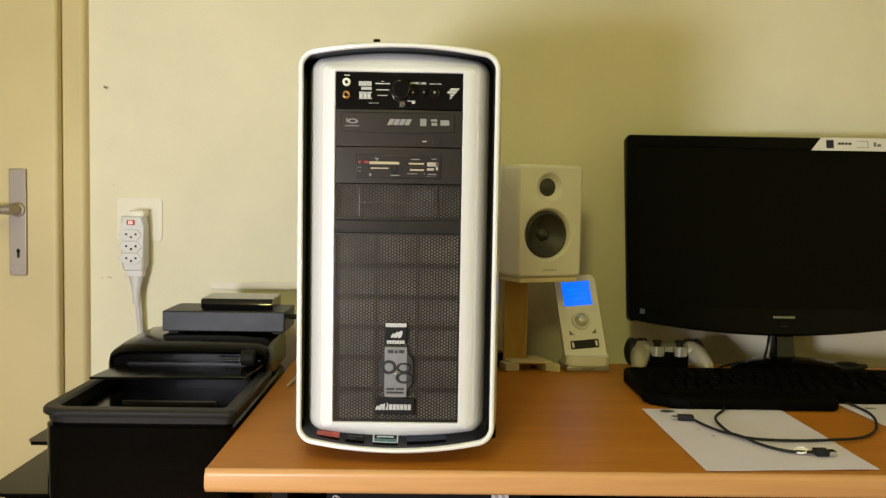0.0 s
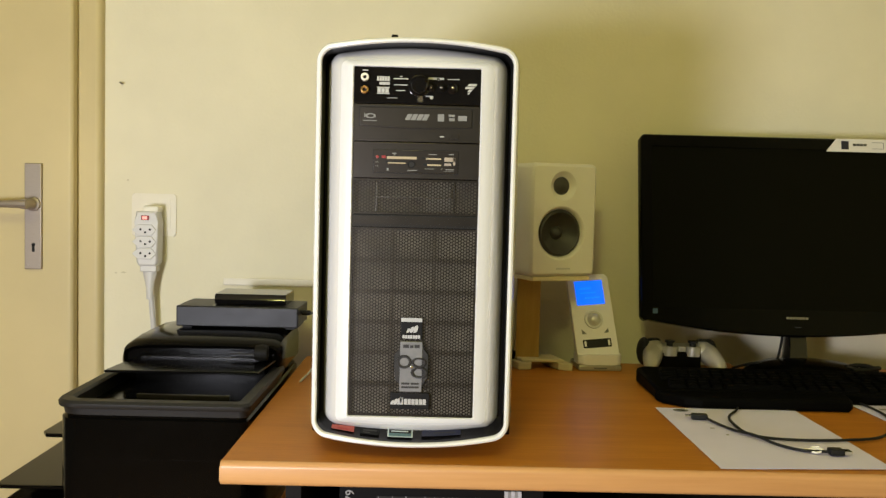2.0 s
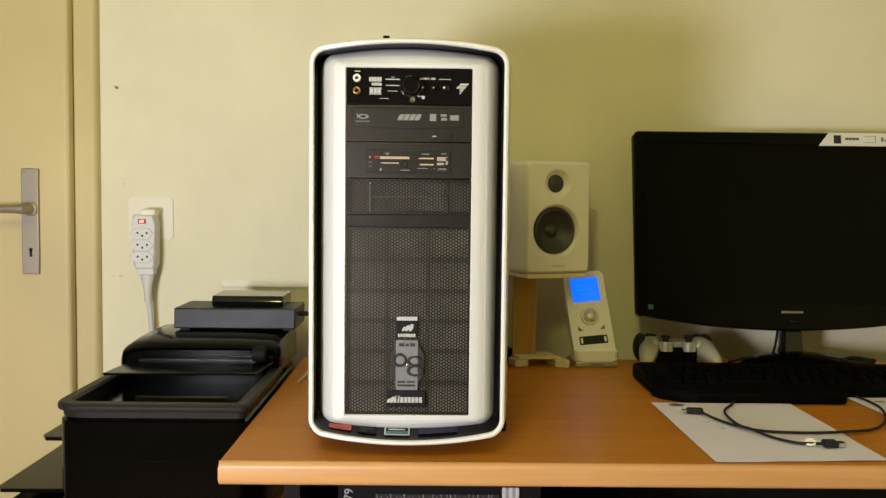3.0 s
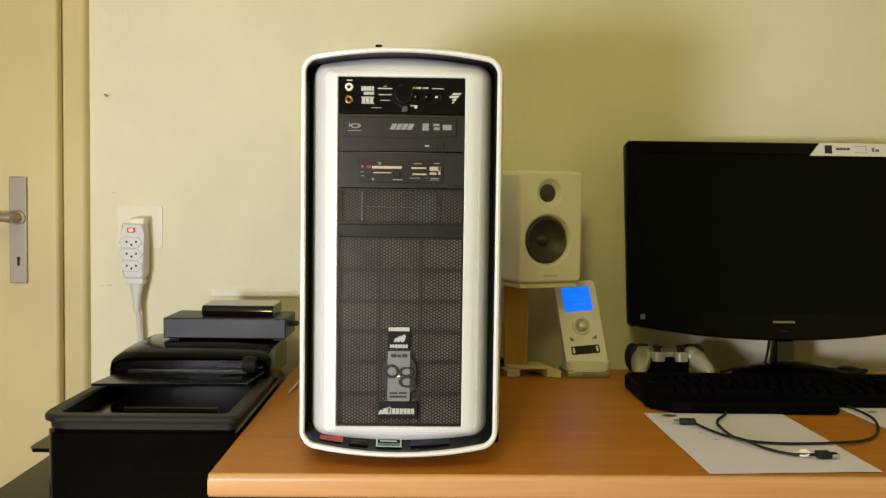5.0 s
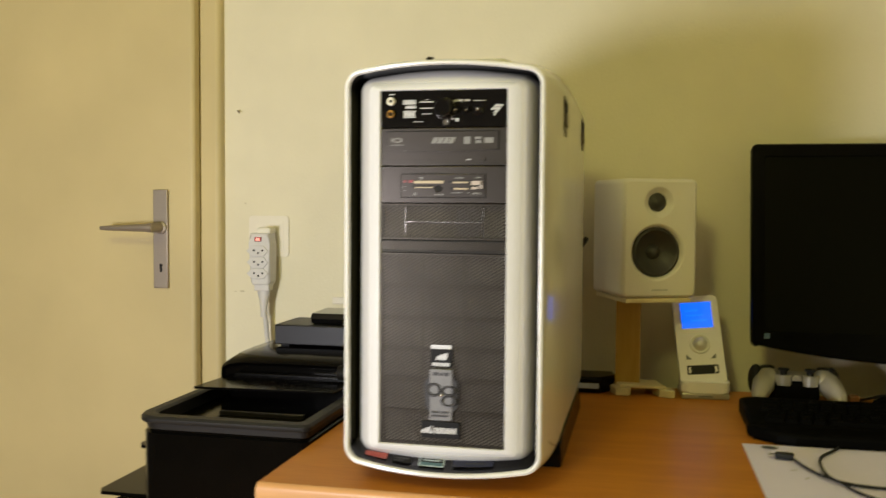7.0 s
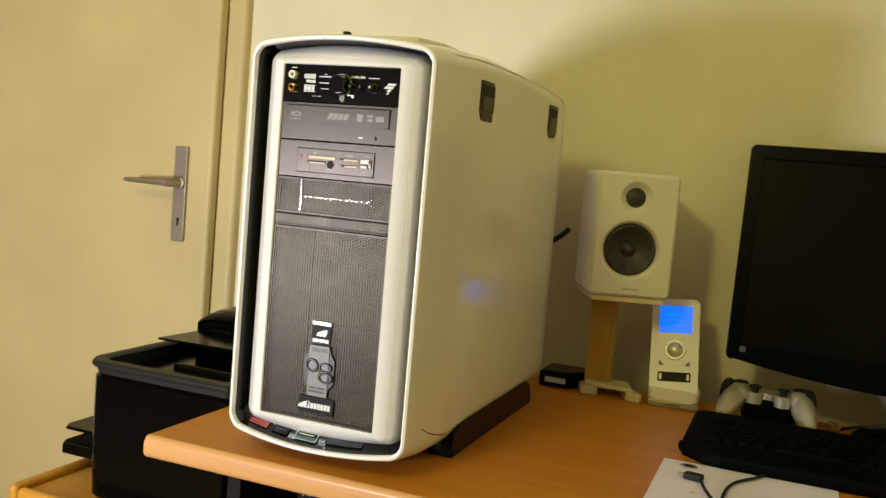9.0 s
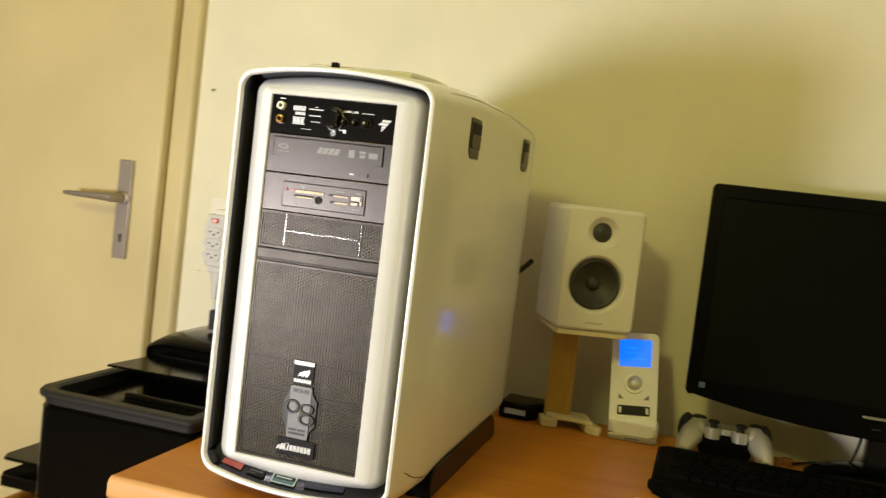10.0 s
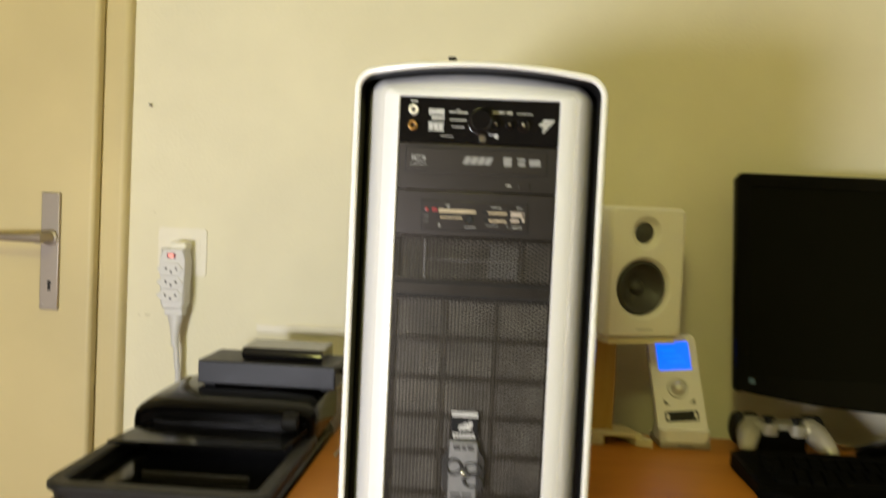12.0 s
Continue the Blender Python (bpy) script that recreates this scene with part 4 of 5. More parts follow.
bm = loft([ring_xy(PX0 + 0.006, PX1 - 0.006, PY0 + 0.006, PY1, 0.034, 0.549), ring_xy(PX0 + 0.002, PX1 - 0.002, PY0 + 0.002, PY1, 0.036, 0.553),
           ring_xy(PX0, PX1, PY0, PY1, 0.036, 0.63), ring_xy(PX0, PX1, PY0, PY1, 0.036, 0.738), ring_xy(PX0 + 0.004, PX1 - 0.004, PY0 + 0.004, PY1, 0.034, 0.741),
           ring_xy(PX0 + 0.004, PX1 - 0.004, PY0 + 0.004, PY1, 0.034, 0.7435)], True, True)
part("body", bm, M_PIANO, prn, "glossy black printer body")
part("body_seam", box(PX0 + 0.035, PX1 - 0.012, PY0 - 0.0002, PY0 + 0.0010, 0.6842, 0.6848), M_BLACK, prn)
bm = loft([ring_xy(PX0 + 0.012, PX1 - 0.012, PY0 + 0.016, 1.52, 0.022, 0.7440), ring_xy(PX0 + 0.003, PX1 - 0.001, PY0 + 0.002, 1.53, 0.034, 0.7440),
           ring_xy(PX0 + 0.002, PX1, PY0 + 0.001, 1.53, 0.034, 0.7525), ring_xy(PX0 - 0.002, PX1 + 0.003, PY0 - 0.005, 1.53, 0.036, 0.7540),
           ring_xy(PX0 - 0.003, PX1 + 0.004, PY0 - 0.006, 1.53, 0.036, 0.7555), ring_xy(PX0 - 0.003, PX1 + 0.004, PY0 - 0.006, 1.53, 0.036, 0.7605),
           ring_xy(PX0, PX1 + 0.001, PY0 - 0.003, 1.53, 0.034, 0.7640), ring_xy(PX0 + 0.013, PX1 - 0.012, PY0 + 0.012, 1.52, 0.024, 0.7645),
           ring_xy(PX0 + 0.017, PX1 - 0.016, PY0 + 0.017, 1.51, 0.022, 0.7610), ring_xy(PX0 + 0.018, PX1 - 0.017, PY0 + 0.018, 1.51, 0.022, 0.7430)], False, True)
part("scanner_rim", bm, M_RIM, prn, "matt black tray-like top rim")
part("paper_guide", box(-0.455, -0.318, 1.346, 1.352, 0.7430, 0.7500, 0.001), M_DRIVE, prn)
part("output_flap", slab([(-0.515, 1.380), (-0.285, 1.392), (-0.276, 1.50), (-0.505, 1.50)], 0.774, 0.778, bevel=0.001), M_PIANO, prn, "thin open flap")
# added black block stands for the dark, shaded hollow under the flap
part("flap_shade_block", box(-0.495, -0.29, 1.47, 1.51, 0.7435, 0.774), M_PIANO, prn)
# hood: profile across x, rounded towards the front
prof = [(-0.534, 0.757), (-0.533, 0.780), (-0.527, 0.798), (-0.512, 0.808), (-0.484, 0.8125), (-0.43, 0.8135), (-0.34, 0.8135), (-0.285, 0.811), (-0.272, 0.806), (-0.268, 0.795), (-0.268, 0.757)]


def hood_loop(y, f, dx=0.0):
    return [(min(max(x, -0.534 + dx), -0.268 - dx), y, 0.757 + (z - 0.757) * f) for x, z in prof]


bm = loft([hood_loop(1.508, 0.62, 0.012), hood_loop(1.500, 0.72, 0.008), hood_loop(1.506, 0.82, 0.004), hood_loop(1.522, 0.92), hood_loop(1.55, 0.985), hood_loop(1.60, 1.0), hood_loop(1.69, 1.0)], True, True)
part("hood", bm, M_PIANO, prn, "glossy black rounded hood")
bm = box(-0.495, -0.30, 1.488, 1.505, 0.776, 0.782, 0.001)
bm = box(-0.35, -0.305, 1.482, 1.503, 0.785, 0.789, 0.001, bm=bm)
part("paper_slot", bm, M_BLACK, prn)
part("side_lever", turned([(0, -0.012), (0.012, -0.010), (0.014, 0), (0.012, 0.010), (0, 0.012)], "x", at=(-0.296, 1.478, 0.792), n=20), M_MATT, prn)
for x0, x1, y0, y1, z0, nm in ((-0.598, -0.515, 1.345, 1.60, 0.682, "upper_tray"), (-0.655, -0.515, 1.322, 1.62, 0.611, "output_tray"), (-0.632, -0.515, 1.292, 1.62, 0.583, "paper_tray")):
    h = 0.006 if nm != "paper_tray" else 0.018
    bm = slab([(x0 + 0.01, y0), (x1, y0), (x1, y1), (x0 + 0.01, y1), (x0, y1 - 0.02), (x0, y0 + 0.016)], z0, z0 + h, bevel=0.0022)
    part(nm, bm, M_PIANO, prn)

drv = thing("external_drive", "dark grey metal external drive on the printer", "external drive")
part("casing", box(-0.467, -0.255, 1.592, 1.705, 0.8165, 0.852, 0.0015), M_GREYCASE, drv)
part("front_plate", box(-0.4655, -0.2565, 1.590, 1.592, 0.818, 0.8505, 0.0006), M_GREYCASE, drv)
for fx in (-0.45, -0.27):
    part("foot", box(fx - 0.008, fx + 0.008, 1.60, 1.69, 0.8128, 0.8165), M_RUBBER, drv)
pdv = thing("portable_drive", "glossy black portable drive on the external drive", "portable drive")
prof = [(1.612, 0.858), (1.6105, 0.862), (1.612, 0.867), (1.617, 0.8715), (1.70, 0.8725), (1.703, 0.870), (1.703, 0.8535), (1.62, 0.8525), (1.615, 0.854)]
bm = loft([[(-0.405, y, z) for y, z in prof], [(-0.402, y - 0.0005, z) for y, z in prof], [(-0.283, y - 0.0005, z) for y, z in prof], [(-0.280, y, z) for y, z in prof]], True, True)
part("casing", bm, M_GLOSS, pdv)
cab_ = thing("drive_cable", "thin black cable from the external drive", "cable")
bm = tube([(-0.256, 1.64, 0.838), (-0.245, 1.642, 0.838), (-0.225, 1.645, 0.836), (-0.20, 1.66, 0.828), (-0.185, 1.70, 0.80), (-0.19, 1.73, 0.745)], 0.0022)
bm = tube([(-0.256, 1.64, 0.838), (-0.240, 1.642, 0.838)], 0.0045, bm=bm)
part("cable", bm, M_RUBBER, cab_)
cb2 = thing("audio_cable", "black and white audio cable by the desk's edge", "cable")
part("black_sleeve", tube([(-0.212, 1.60, 0.798), (-0.215, 1.60, 0.785), (-0.219, 1.60, 0.772)], 0.005), M_RUBBER, cb2)
part("white_lead", tube([(-0.219, 1.60, 0.772), (-0.222, 1.59, 0.76), (-0.229, 1.56, 0.747), (-0.236, 1.50, 0.7425)], 0.0018), M_STRIP, cb2)
part("jack_plug", tube([(-0.218, 1.54, 0.7435), (-0.207, 1.54, 0.7435)], 0.0032), M_CHROME, cb2)


# ---- speaker on its wooden stand ----
stand = thing("speaker_stand", "small wooden speaker stand with a pale foot on the desk", "speaker stand")
yaw = 22.0
part("post", box(0.135, 0.178, 1.690, 1.712, 0.7505, 0.908, 0.001), M_PINE, stand)
part("top_plate", slab([(0.153, 1.602), (0.259, 1.645), (0.216, 1.757), (0.099, 1.727)], 0.908, 0.9155, bevel=0.001), M_PALE, stand, "pale wooden top plate")
part("foot_block", slab([(0.118, 1.715), (0.138, 1.660), (0.160, 1.662), (0.163, 1.672), (0.14, 1.72)], 0.740, 0.7535, bevel=0.002), M_PALE, stand, "pale wooden foot")
part("foot_block", slab([(0.212, 1.664), (0.236, 1.656), (0.238, 1.668), (0.205, 1.72), (0.188, 1.72)], 0.740, 0.7535, bevel=0.002), M_PALE, stand, "pale wooden foot")
part("foot_bridge", slab([(0.145, 1.668), (0.222, 1.668), (0.205, 1.725), (0.125, 1.725)], 0.7535, 0.7590, bevel=0.0015), M_PALE, stand, "pale wooden bridge")

spk = thing("speaker", "white bookshelf speaker with dark cones on a wooden stand", "speaker", pose(0.2080, 1.622, 0.9157, 0, 0, yaw))
W, D, H = 0.066, 0.150, 0.200


def spk_loop(y, inset, r):
    return [(x, y, z) for x, z in rounded(-W + inset, W - inset, inset, H - inset, r, 5)]


# cabinet with a baffle that is open at the two dishes
bm = loft([spk_loop(0.0, 0.0055, 0.006), spk_loop(0.0025, 0.002, 0.008), spk_loop(0.007, 0.0, 0.010), spk_loop(D - 0.006, 0, 0.009), spk_loop(D, 0.006, 0.006)], False, True)
baffle = bmesh.new()
rim_loops = [[baffle.verts.new(p) for p in spk_loop(0.0, 0.0055, 0.006)]]
for cx_, cz_, rr in ((-0.003, 0.1605, 0.0262), (-0.005, 0.0770, 0.0480)):
    rim_loops.append([baffle.verts.new((cx_ + rr * math.cos(2 * math.pi * k / 48), 0, cz_ + rr * math.sin(2 * math.pi * k / 48))) for k in range(48)])
es = [baffle.edges.new((lp[k], lp[(k + 1) % len(lp)])) for lp in rim_loops for k in range(len(lp))]
bmesh.ops.triangle_fill(baffle, use_beauty=True, edges=es, normal=(0, -1, 0))
part("cabinet", merge(bm, baffle), M_SPK, spk)
part("tweeter_dish", turned([(0.0262, 0.0), (0.0250, 0.0006), (0.0215, 0.0040), (0.0180, 0.0078), (0.0150, 0.0095), (0.0150, 0.0120), (0.0262, 0.0120)], at=(-0.003, 0, 0.1605), n=48), M_SPK, spk, "white hollow tweeter dish")
part("tweeter", turned([(0, 0.0030), (0.006, 0.0042), (0.0105, 0.0072), (0.0135, 0.0080), (0.0160, 0.0086), (0.0160, 0.0110), (0, 0.0110)], at=(-0.003, 0, 0.1605), n=36), M_CONE, spk, "dark tweeter dome")
part("woofer_dish", turned([(0.0480, 0.0), (0.0470, 0.0005), (0.0448, 0.0030), (0.0425, 0.0065), (0.0415, 0.0090), (0.0415, 0.0120), (0.0480, 0.0120)], at=(-0.005, 0, 0.0770), n=48), M_SPK, spk, "white woofer recess")
wf = part("woofer", turned([(0, 0.0215), (0.012, 0.0200), (0.0325, 0.0070), (0.0345, 0.0045), (0.0372, 0.0032), (0.0400, 0.0048), (0.0420, 0.0080), (0.0420, 0.0230), (0, 0.0230)], at=(-0.005, 0, 0.0770), n=48), M_CONE, spk, "dark grey woofer cone")
part("dust_cap", turned([(0, 0.0110), (0.005, 0.0120), (0.0095, 0.0150), (0.0125, 0.0196)], at=(-0.005, 0, 0.0770), n=32), M_CONE, wf)
part("name_bar", box(-0.014, 0.014, -0.0006, 0.0001, 0.0125, 0.0155), M_PRINT, spk)

rt = thing("network_adapter", "small black box with a pale label behind the computer case", "adapter")
bm = slab([(0.062, 1.668), (0.112, 1.668), (0.138, 1.705), (0.130, 1.742), (0.062, 1.742)], 0.740, 0.7685, bevel=0.005, seg=3)
part("casing", bm, M_BLACK, rt)
part("label", box(0.072, 0.108, 1.6672, 1.668, 0.7490, 0.7580), M_PALETEAL, rt, "pale printed label")
part("lead", tube([(0.134, 1.715, 0.753), (0.150, 1.738, 0.760), (0.150, 1.745, 0.80), (0.146, 1.742, 0.835), (0.138, 1.738, 0.84)], 0.0022), M_RUBBER, rt)


# ---- player in its dock ----
dock = thing("media_player", "ivory media player with a glowing blue screen in a small dock", "media player", pose(0.2885, 1.668, 0.740, 0, 0, 4))
part("dock_base", box(-0.040, 0.040, -0.004, 0.072, 0.0, 0.011, 0.003), M_PAD, dock, "grey dock base")
bm = slab(rounded(-0.0405, 0.0405, -0.006, 0.050, 0.012, 5), 0.011, 0.030, bevel=0.003)
part("dock_cradle", bm, M_DOCK, dock)
TILT_P = pose(-0.0005, -0.002, 0.014, -24, -5.0, 0)


def tilted(bm):
    bmesh.ops.transform(bm, matrix=TILT_P, verts=bm.verts)
    return bm


body_p = part("player_body", tilted(plate(rounded(-0.0390, 0.0385, 0.0, 0.172, 0.008, 5), 0.0, 0.016, bevel=0.003)), M_DOCK, dock)
part("screen", tilted(box(-0.0265, 0.0265, -0.0006, 0.0005, 0.113, 0.160, 0.0003)), M_LCD, body_p, "glowing blue screen")
part("screen_text", tilted(bars([(-0.018, 0.004, 0.143, 0.147), (-0.018, 0.012, 0.135, 0.1375), (-0.010, 0.018, 0.125, 0.128)], -0.0009, -0.0006)), M_LCDTXT, body_p)
part("dial_ring", tilted(turned([(0.0125, -0.0005), (0.0135, -0.003), (0.0165, -0.003), (0.0178, 0.0005)], at=(0.0005, 0, 0.0835), n=32)), M_DIAL, body_p, "silver dial ring")
part("dial", tilted(turned([(0, -0.0090), (0.004, -0.0087), (0.0075, -0.0072), (0.0095, -0.0042), (0.0112, -0.0030), (0.0128, -0.002), (0.0128, 0.0)], at=(0.0005, 0, 0.0835), n=32)), M_DIAL, body_p, "silver dial")
for s in (-1, 1):
    part("corner_key", tilted(plate([(s * 0.016, 0.057), (s * 0.025, 0.057), (s * 0.025, 0.066)], -0.0008, 0.0004)), M_PLATE, body_p)
part("slot", tilted(plate(rounded(-0.026, 0.027, 0.030, 0.046, 0.002, 3), -0.0008, 0.0004)), M_HOLE, body_p, "black slot")
for sx_ in (-0.0235, 0.0205):
    part("slot_light", tilted(bars([(sx_, sx_ + 0.004, 0.033, 0.043)], -0.0011, -0.0008)), M_DOCK, body_p)
part("name_bar", box(-0.012, 0.012, -0.0046, -0.004, 0.004, 0.0065), M_PLATE, dock)


# ---- monitor ----
mon = thing("monitor", "black widescreen monitor with a dark switched-off screen on a glossy stand", "monitor", pose(0.648, 1.650, 0.740, 0, 0, 0))
MT = pose(0, 0.012, 0.075, -11, 0, 0)


def leaned(bm):
    bmesh.ops.transform(bm, matrix=MT, verts=bm.verts)
    return bm


HWM, MH = 0.287, 0.372


def mon_outline(inset, low):
    pts = []
    r = 0.012
    for i in range(25):
        u = -1 + 2 * i / 24
        pts.append(((HWM - inset - r) * u, 0.0225 - low * (1 - u * u) + inset))
    x1, z1 = HWM - inset, MH - inset
    for cx, cz, a0 in ((x1 - r, 0.020 + inset + r, -90), (x1 - r, z1 - r, 0), (-x1 + r, z1 - r, 90), (-x1 + r, 0.020 + inset + r, 180)):
        for i in range(1, 6):
            a = radians(a0 + 90 * i / 6)
            pts.append((cx + r * math.cos(a), cz + r * math.sin(a)))
    return pts


outer = mon_outline(0, 0.025)
soft_ = mon_outline(0.002, 0.025)
bm = loft([[(x, 0.022, z) for x, z in outer], [(x, 0.003, z) for x, z in outer], [(x, 0.0, z) for x, z in soft_]], False, False)
# front frame round the screen
sx, sz0, sz1 = 0.265, 0.046, 0.349
b2 = bmesh.new()
o = [b2.verts.new((x, 0.0, z)) for x, z in soft_]
inn = [b2.verts.new(p) for p in ((-sx, 0.0, sz0), (sx, 0.0, sz0), (sx, 0.0, sz1), (-sx, 0.0, sz1))]
edges = [b2.edges.new((o[i], o[(i + 1) % len(o)])) for i in range(len(o))] + [b2.edges.new((inn[i], inn[(i + 1) % 4])) for i in range(4)]
bmesh.ops.triangle_fill(b2, use_beauty=True, edges=edges)
bm = merge(bm, b2)
bm = loft([[(-sx, 0.0, sz0), (sx, 0.0, sz0), (sx, 0.0, sz1), (-sx, 0.0, sz1)], [(-sx, 0.004, sz0), (sx, 0.004, sz0), (sx, 0.004, sz1), (-sx, 0.004, sz1)]], bm=bm)
frm = part("bezel", leaned(bm), M_MONITOR, mon, "glossy black bezel")
part("screen", leaned(box(-sx, sx, 0.0035, 0.006, sz0, sz1)), M_SCREEN, mon, "dark switched-off screen")
bm = loft([[(x * a, y, 0.19 + (z - 0.19) * a) for x, z in outer] for a, y in ((1.0, 0.022), (0.97, 0.030), (0.72, 0.048), (0.45, 0.056))], True, True)
part("back_shell", leaned(bm), M_BLACK, mon)
part("name_mark", leaned(glyphs(-0.0205, 0.0205, 0.0288, 0.0328, 7, -0.0006, 0.0)), M_GOLDMARK, frm, "small gold maker's mark")
part("standby_light", leaned(bars([(-0.006, 0.006, 0.0135, 0.0148)], -0.0006, 0.0)), M_BLUE, frm, "unlit standby light")
part("energy_mark", leaned(box(-0.266, -0.257, -0.0006, 0.0, 0.034, 0.043)), M_ENERGY, frm, "small blue energy mark")
stk = part("feature_sticker", leaned(plate([(0.063, 0.346), (0.285, 0.346), (0.285, 0.371), (0.083, 0.371)], -0.0010, -0.0003)), M_SPK, mon, "pale feature sticker along the top bezel")
part("blue_mark", leaned(bars([(0.092, 0.106, 0.3505, 0.3665)], -0.0014, -0.0010)), M_BLUE, stk)
part("bar_text", leaned(bars([(0.150, 0.172, 0.3645, 0.3652), (0.150, 0.172, 0.3525, 0.3532), (0.171, 0.172, 0.3525, 0.3652), (0.182, 0.187, 0.355, 0.363), (0.189, 0.196, 0.355, 0.360)], -0.0013, -0.0010)), M_PLATE, stk)
part("bar_text", leaned(glyphs(0.114, 0.141, 0.3575, 0.3620, 4, -0.0013, -0.0010)), M_PLATED, stk)
part("neck", loft([[(0.016 + x * w, y + d, zz) for x, y in ((-1, -0.012), (-0.85, -0.02), (0.85, -0.02), (1, -0.012), (1, 0.012), (0.85, 0.018), (-0.85, 0.018), (-1, 0.012))]
                   for zz, w, d in ((0.010, 0.024, 0.058), (0.034, 0.0185, 0.064), (0.09, 0.0165, 0.074), (0.17, 0.0185, 0.086))], True, True), M_GLOSS, mon)
bm = turned([(0, 0.030), (0.35, 0.028), (0.65, 0.0235), (0.88, 0.016), (0.98, 0.008), (1.0, 0.004), (1.0, 0.0)], "z", n=56)
for v in bm.verts:
    v.co = Vector((0.020 + v.co.x * 0.112, 0.026 + v.co.y * 0.072, v.co.z))
part("stand_base", bm, M_MONITOR, mon, "glossy black oval stand base")
mc = thing("monitor_cable", "thin black cable lying round the monitor stand", "cable")
bm = tube([(0.545, 1.715, 0.742), (0.558, 1.690, 0.752), (0.575, 1.675, 0.760), (0.60, 1.672, 0.757), (0.622, 1.69, 0.765), (0.637, 1.71, 0.80), (0.640, 1.715, 0.84)], 0.0024)
part("cable", bm, M_RUBBER, mc)
mc2 = thing("coiled_cable", "bunched black cable on the desk behind the keyboard", "cable")
bm = None
for k in range(4):
    pts = [(0.752 + 0.032 * math.cos(a + k) + 0.004 * k, 1.655 + 0.016 * math.sin(a + k), 0.7455 + 0.0045 * k + 0.002 * math.sin(3 * a)) for a in [i * math.pi / 5 for i in range(11)]]
    bm = tube(pts, 0.0038, 8, bm, 5)
part("cable", bm, M_RUBBER, mc2)
blk = thing("wooden_block", "small reddish wooden block on the desk", "block")
part("block", box(0.524, 0.541, 1.694, 1.711, 0.740, 0.753, 0.003), M_REDWOOD, blk)


# ---- keyboard ----
kb = thing("keyboard", "black full-size keyboard with a wide wrist rest", "keyboard", pose(0.570, 1.490, 0.740, 0, 0, 0))
bm = slab([(-0.236, -0.062), (-0.228, -0.072), (0.235, -0.072), (0.245, -0.06), (0.245, 0.085), (0.23, 0.094), (-0.222, 0.094), (-0.236, 0.082)], 0.0, 0.020, bevel=0.005, seg=3)
for v in bm.verts:
    v.co.z += 0.045 * max(0, v.co.y + 0.05) * (1 if v.co.z > 0.01 else 0)
part("body", bm, M_KEY, kb)
bm = slab([(-0.232, -0.082), (-0.205, -0.112), (-0.180, -0.121), (0.045, -0.121), (0.052, -0.112), (0.060, -0.070), (-0.240, -0.070)], 0.0, 0.019, bevel=0.006, seg=3)
part("wrist_rest", bm, M_KEY, kb, "matt black wrist rest")


def key_mesh(w):
    b = box(-w / 2, w / 2, -0.0078, 0.0078, 0, 0.0068)
    for v in b.verts:
        if v.co.z > 0.004:
            v.co.x -= math.copysign(0.0018, v.co.x)
            v.co.y = v.co.y * 0.78 + 0.0004
    me = bpy.data.meshes.new("key")
    b.to_mesh(me)
    b.free()
    me.materials.append(M_KEY)
    return me


k_std, k_wide, k_space = key_mesh(0.0165), key_mesh(0.026), key_mesh(0.105)
for row in range(6):
    y = -0.052 + row * 0.0188 + (0.006 if row == 5 else 0)
    z = 0.0185 + 0.045 * max(0, y + 0.05)
    x = -0.215 + 0.004 * (row % 3)
    for col in range(21):
        if col in (15, 18) or (row == 0 and 4 <= col <= 8):
            x += 0.019 if row == 0 and 4 <= col <= 8 else 0.010
            if row == 0 and col == 6:
                k = new("key", k_space)
                k.parent, k.location = kb, (x, y, z)
            continue
        me = k_wide if col in (0, 14) else k_std
        k = new("key", me)
        w = 0.0285 if me is k_wide else 0.019
        k.parent, k.location = kb, (x + w / 2, y, z)
        x += w


# ---- game pad ----
pad = thing("game_pad", "silver game controller with black thumb sticks behind the keyboard", "game controller", pose(0.434, 1.672, 0.740, 0, 0, -2) @ Matrix.Diagonal((0.95, 1, 1, 1)))


bm = slab([(-0.050, -0.012), (-0.03, -0.020), (0.03, -0.020), (0.050, -0.012), (0.056, 0.02), (0.04, 0.034), (-0.04, 0.034), (-0.056, 0.02)], 0.034, 0.050, bevel=0.008, seg=3)
for s in (-1, 1):
    bm = blob((s * 0.046, 0.006, 0.041), (0.023, 0.030, 0.018), bm=bm)
    loops = []
    for t, rw, rh in ((0, 0.020, 0.018), (0.25, 0.020, 0.0185), (0.5, 0.0185, 0.0175), (0.75, 0.0155, 0.0145), (0.92, 0.0115, 0.0105), (1, 0.005, 0.005)):
        c = Vector((s * (0.047 + 0.020 * t), 0.004 - 0.064 * t, 0.041 - 0.024 * t ** 1.3))
        loops.append([c + Vector((rw * math.cos(2 * math.pi * k / 18), 0, rh * math.sin(2 * math.pi * k / 18))) for k in range(18)])
    bm = loft(loops, True, True, bm)
part("shell", bm, M_PAD, pad, "silver plastic shell")
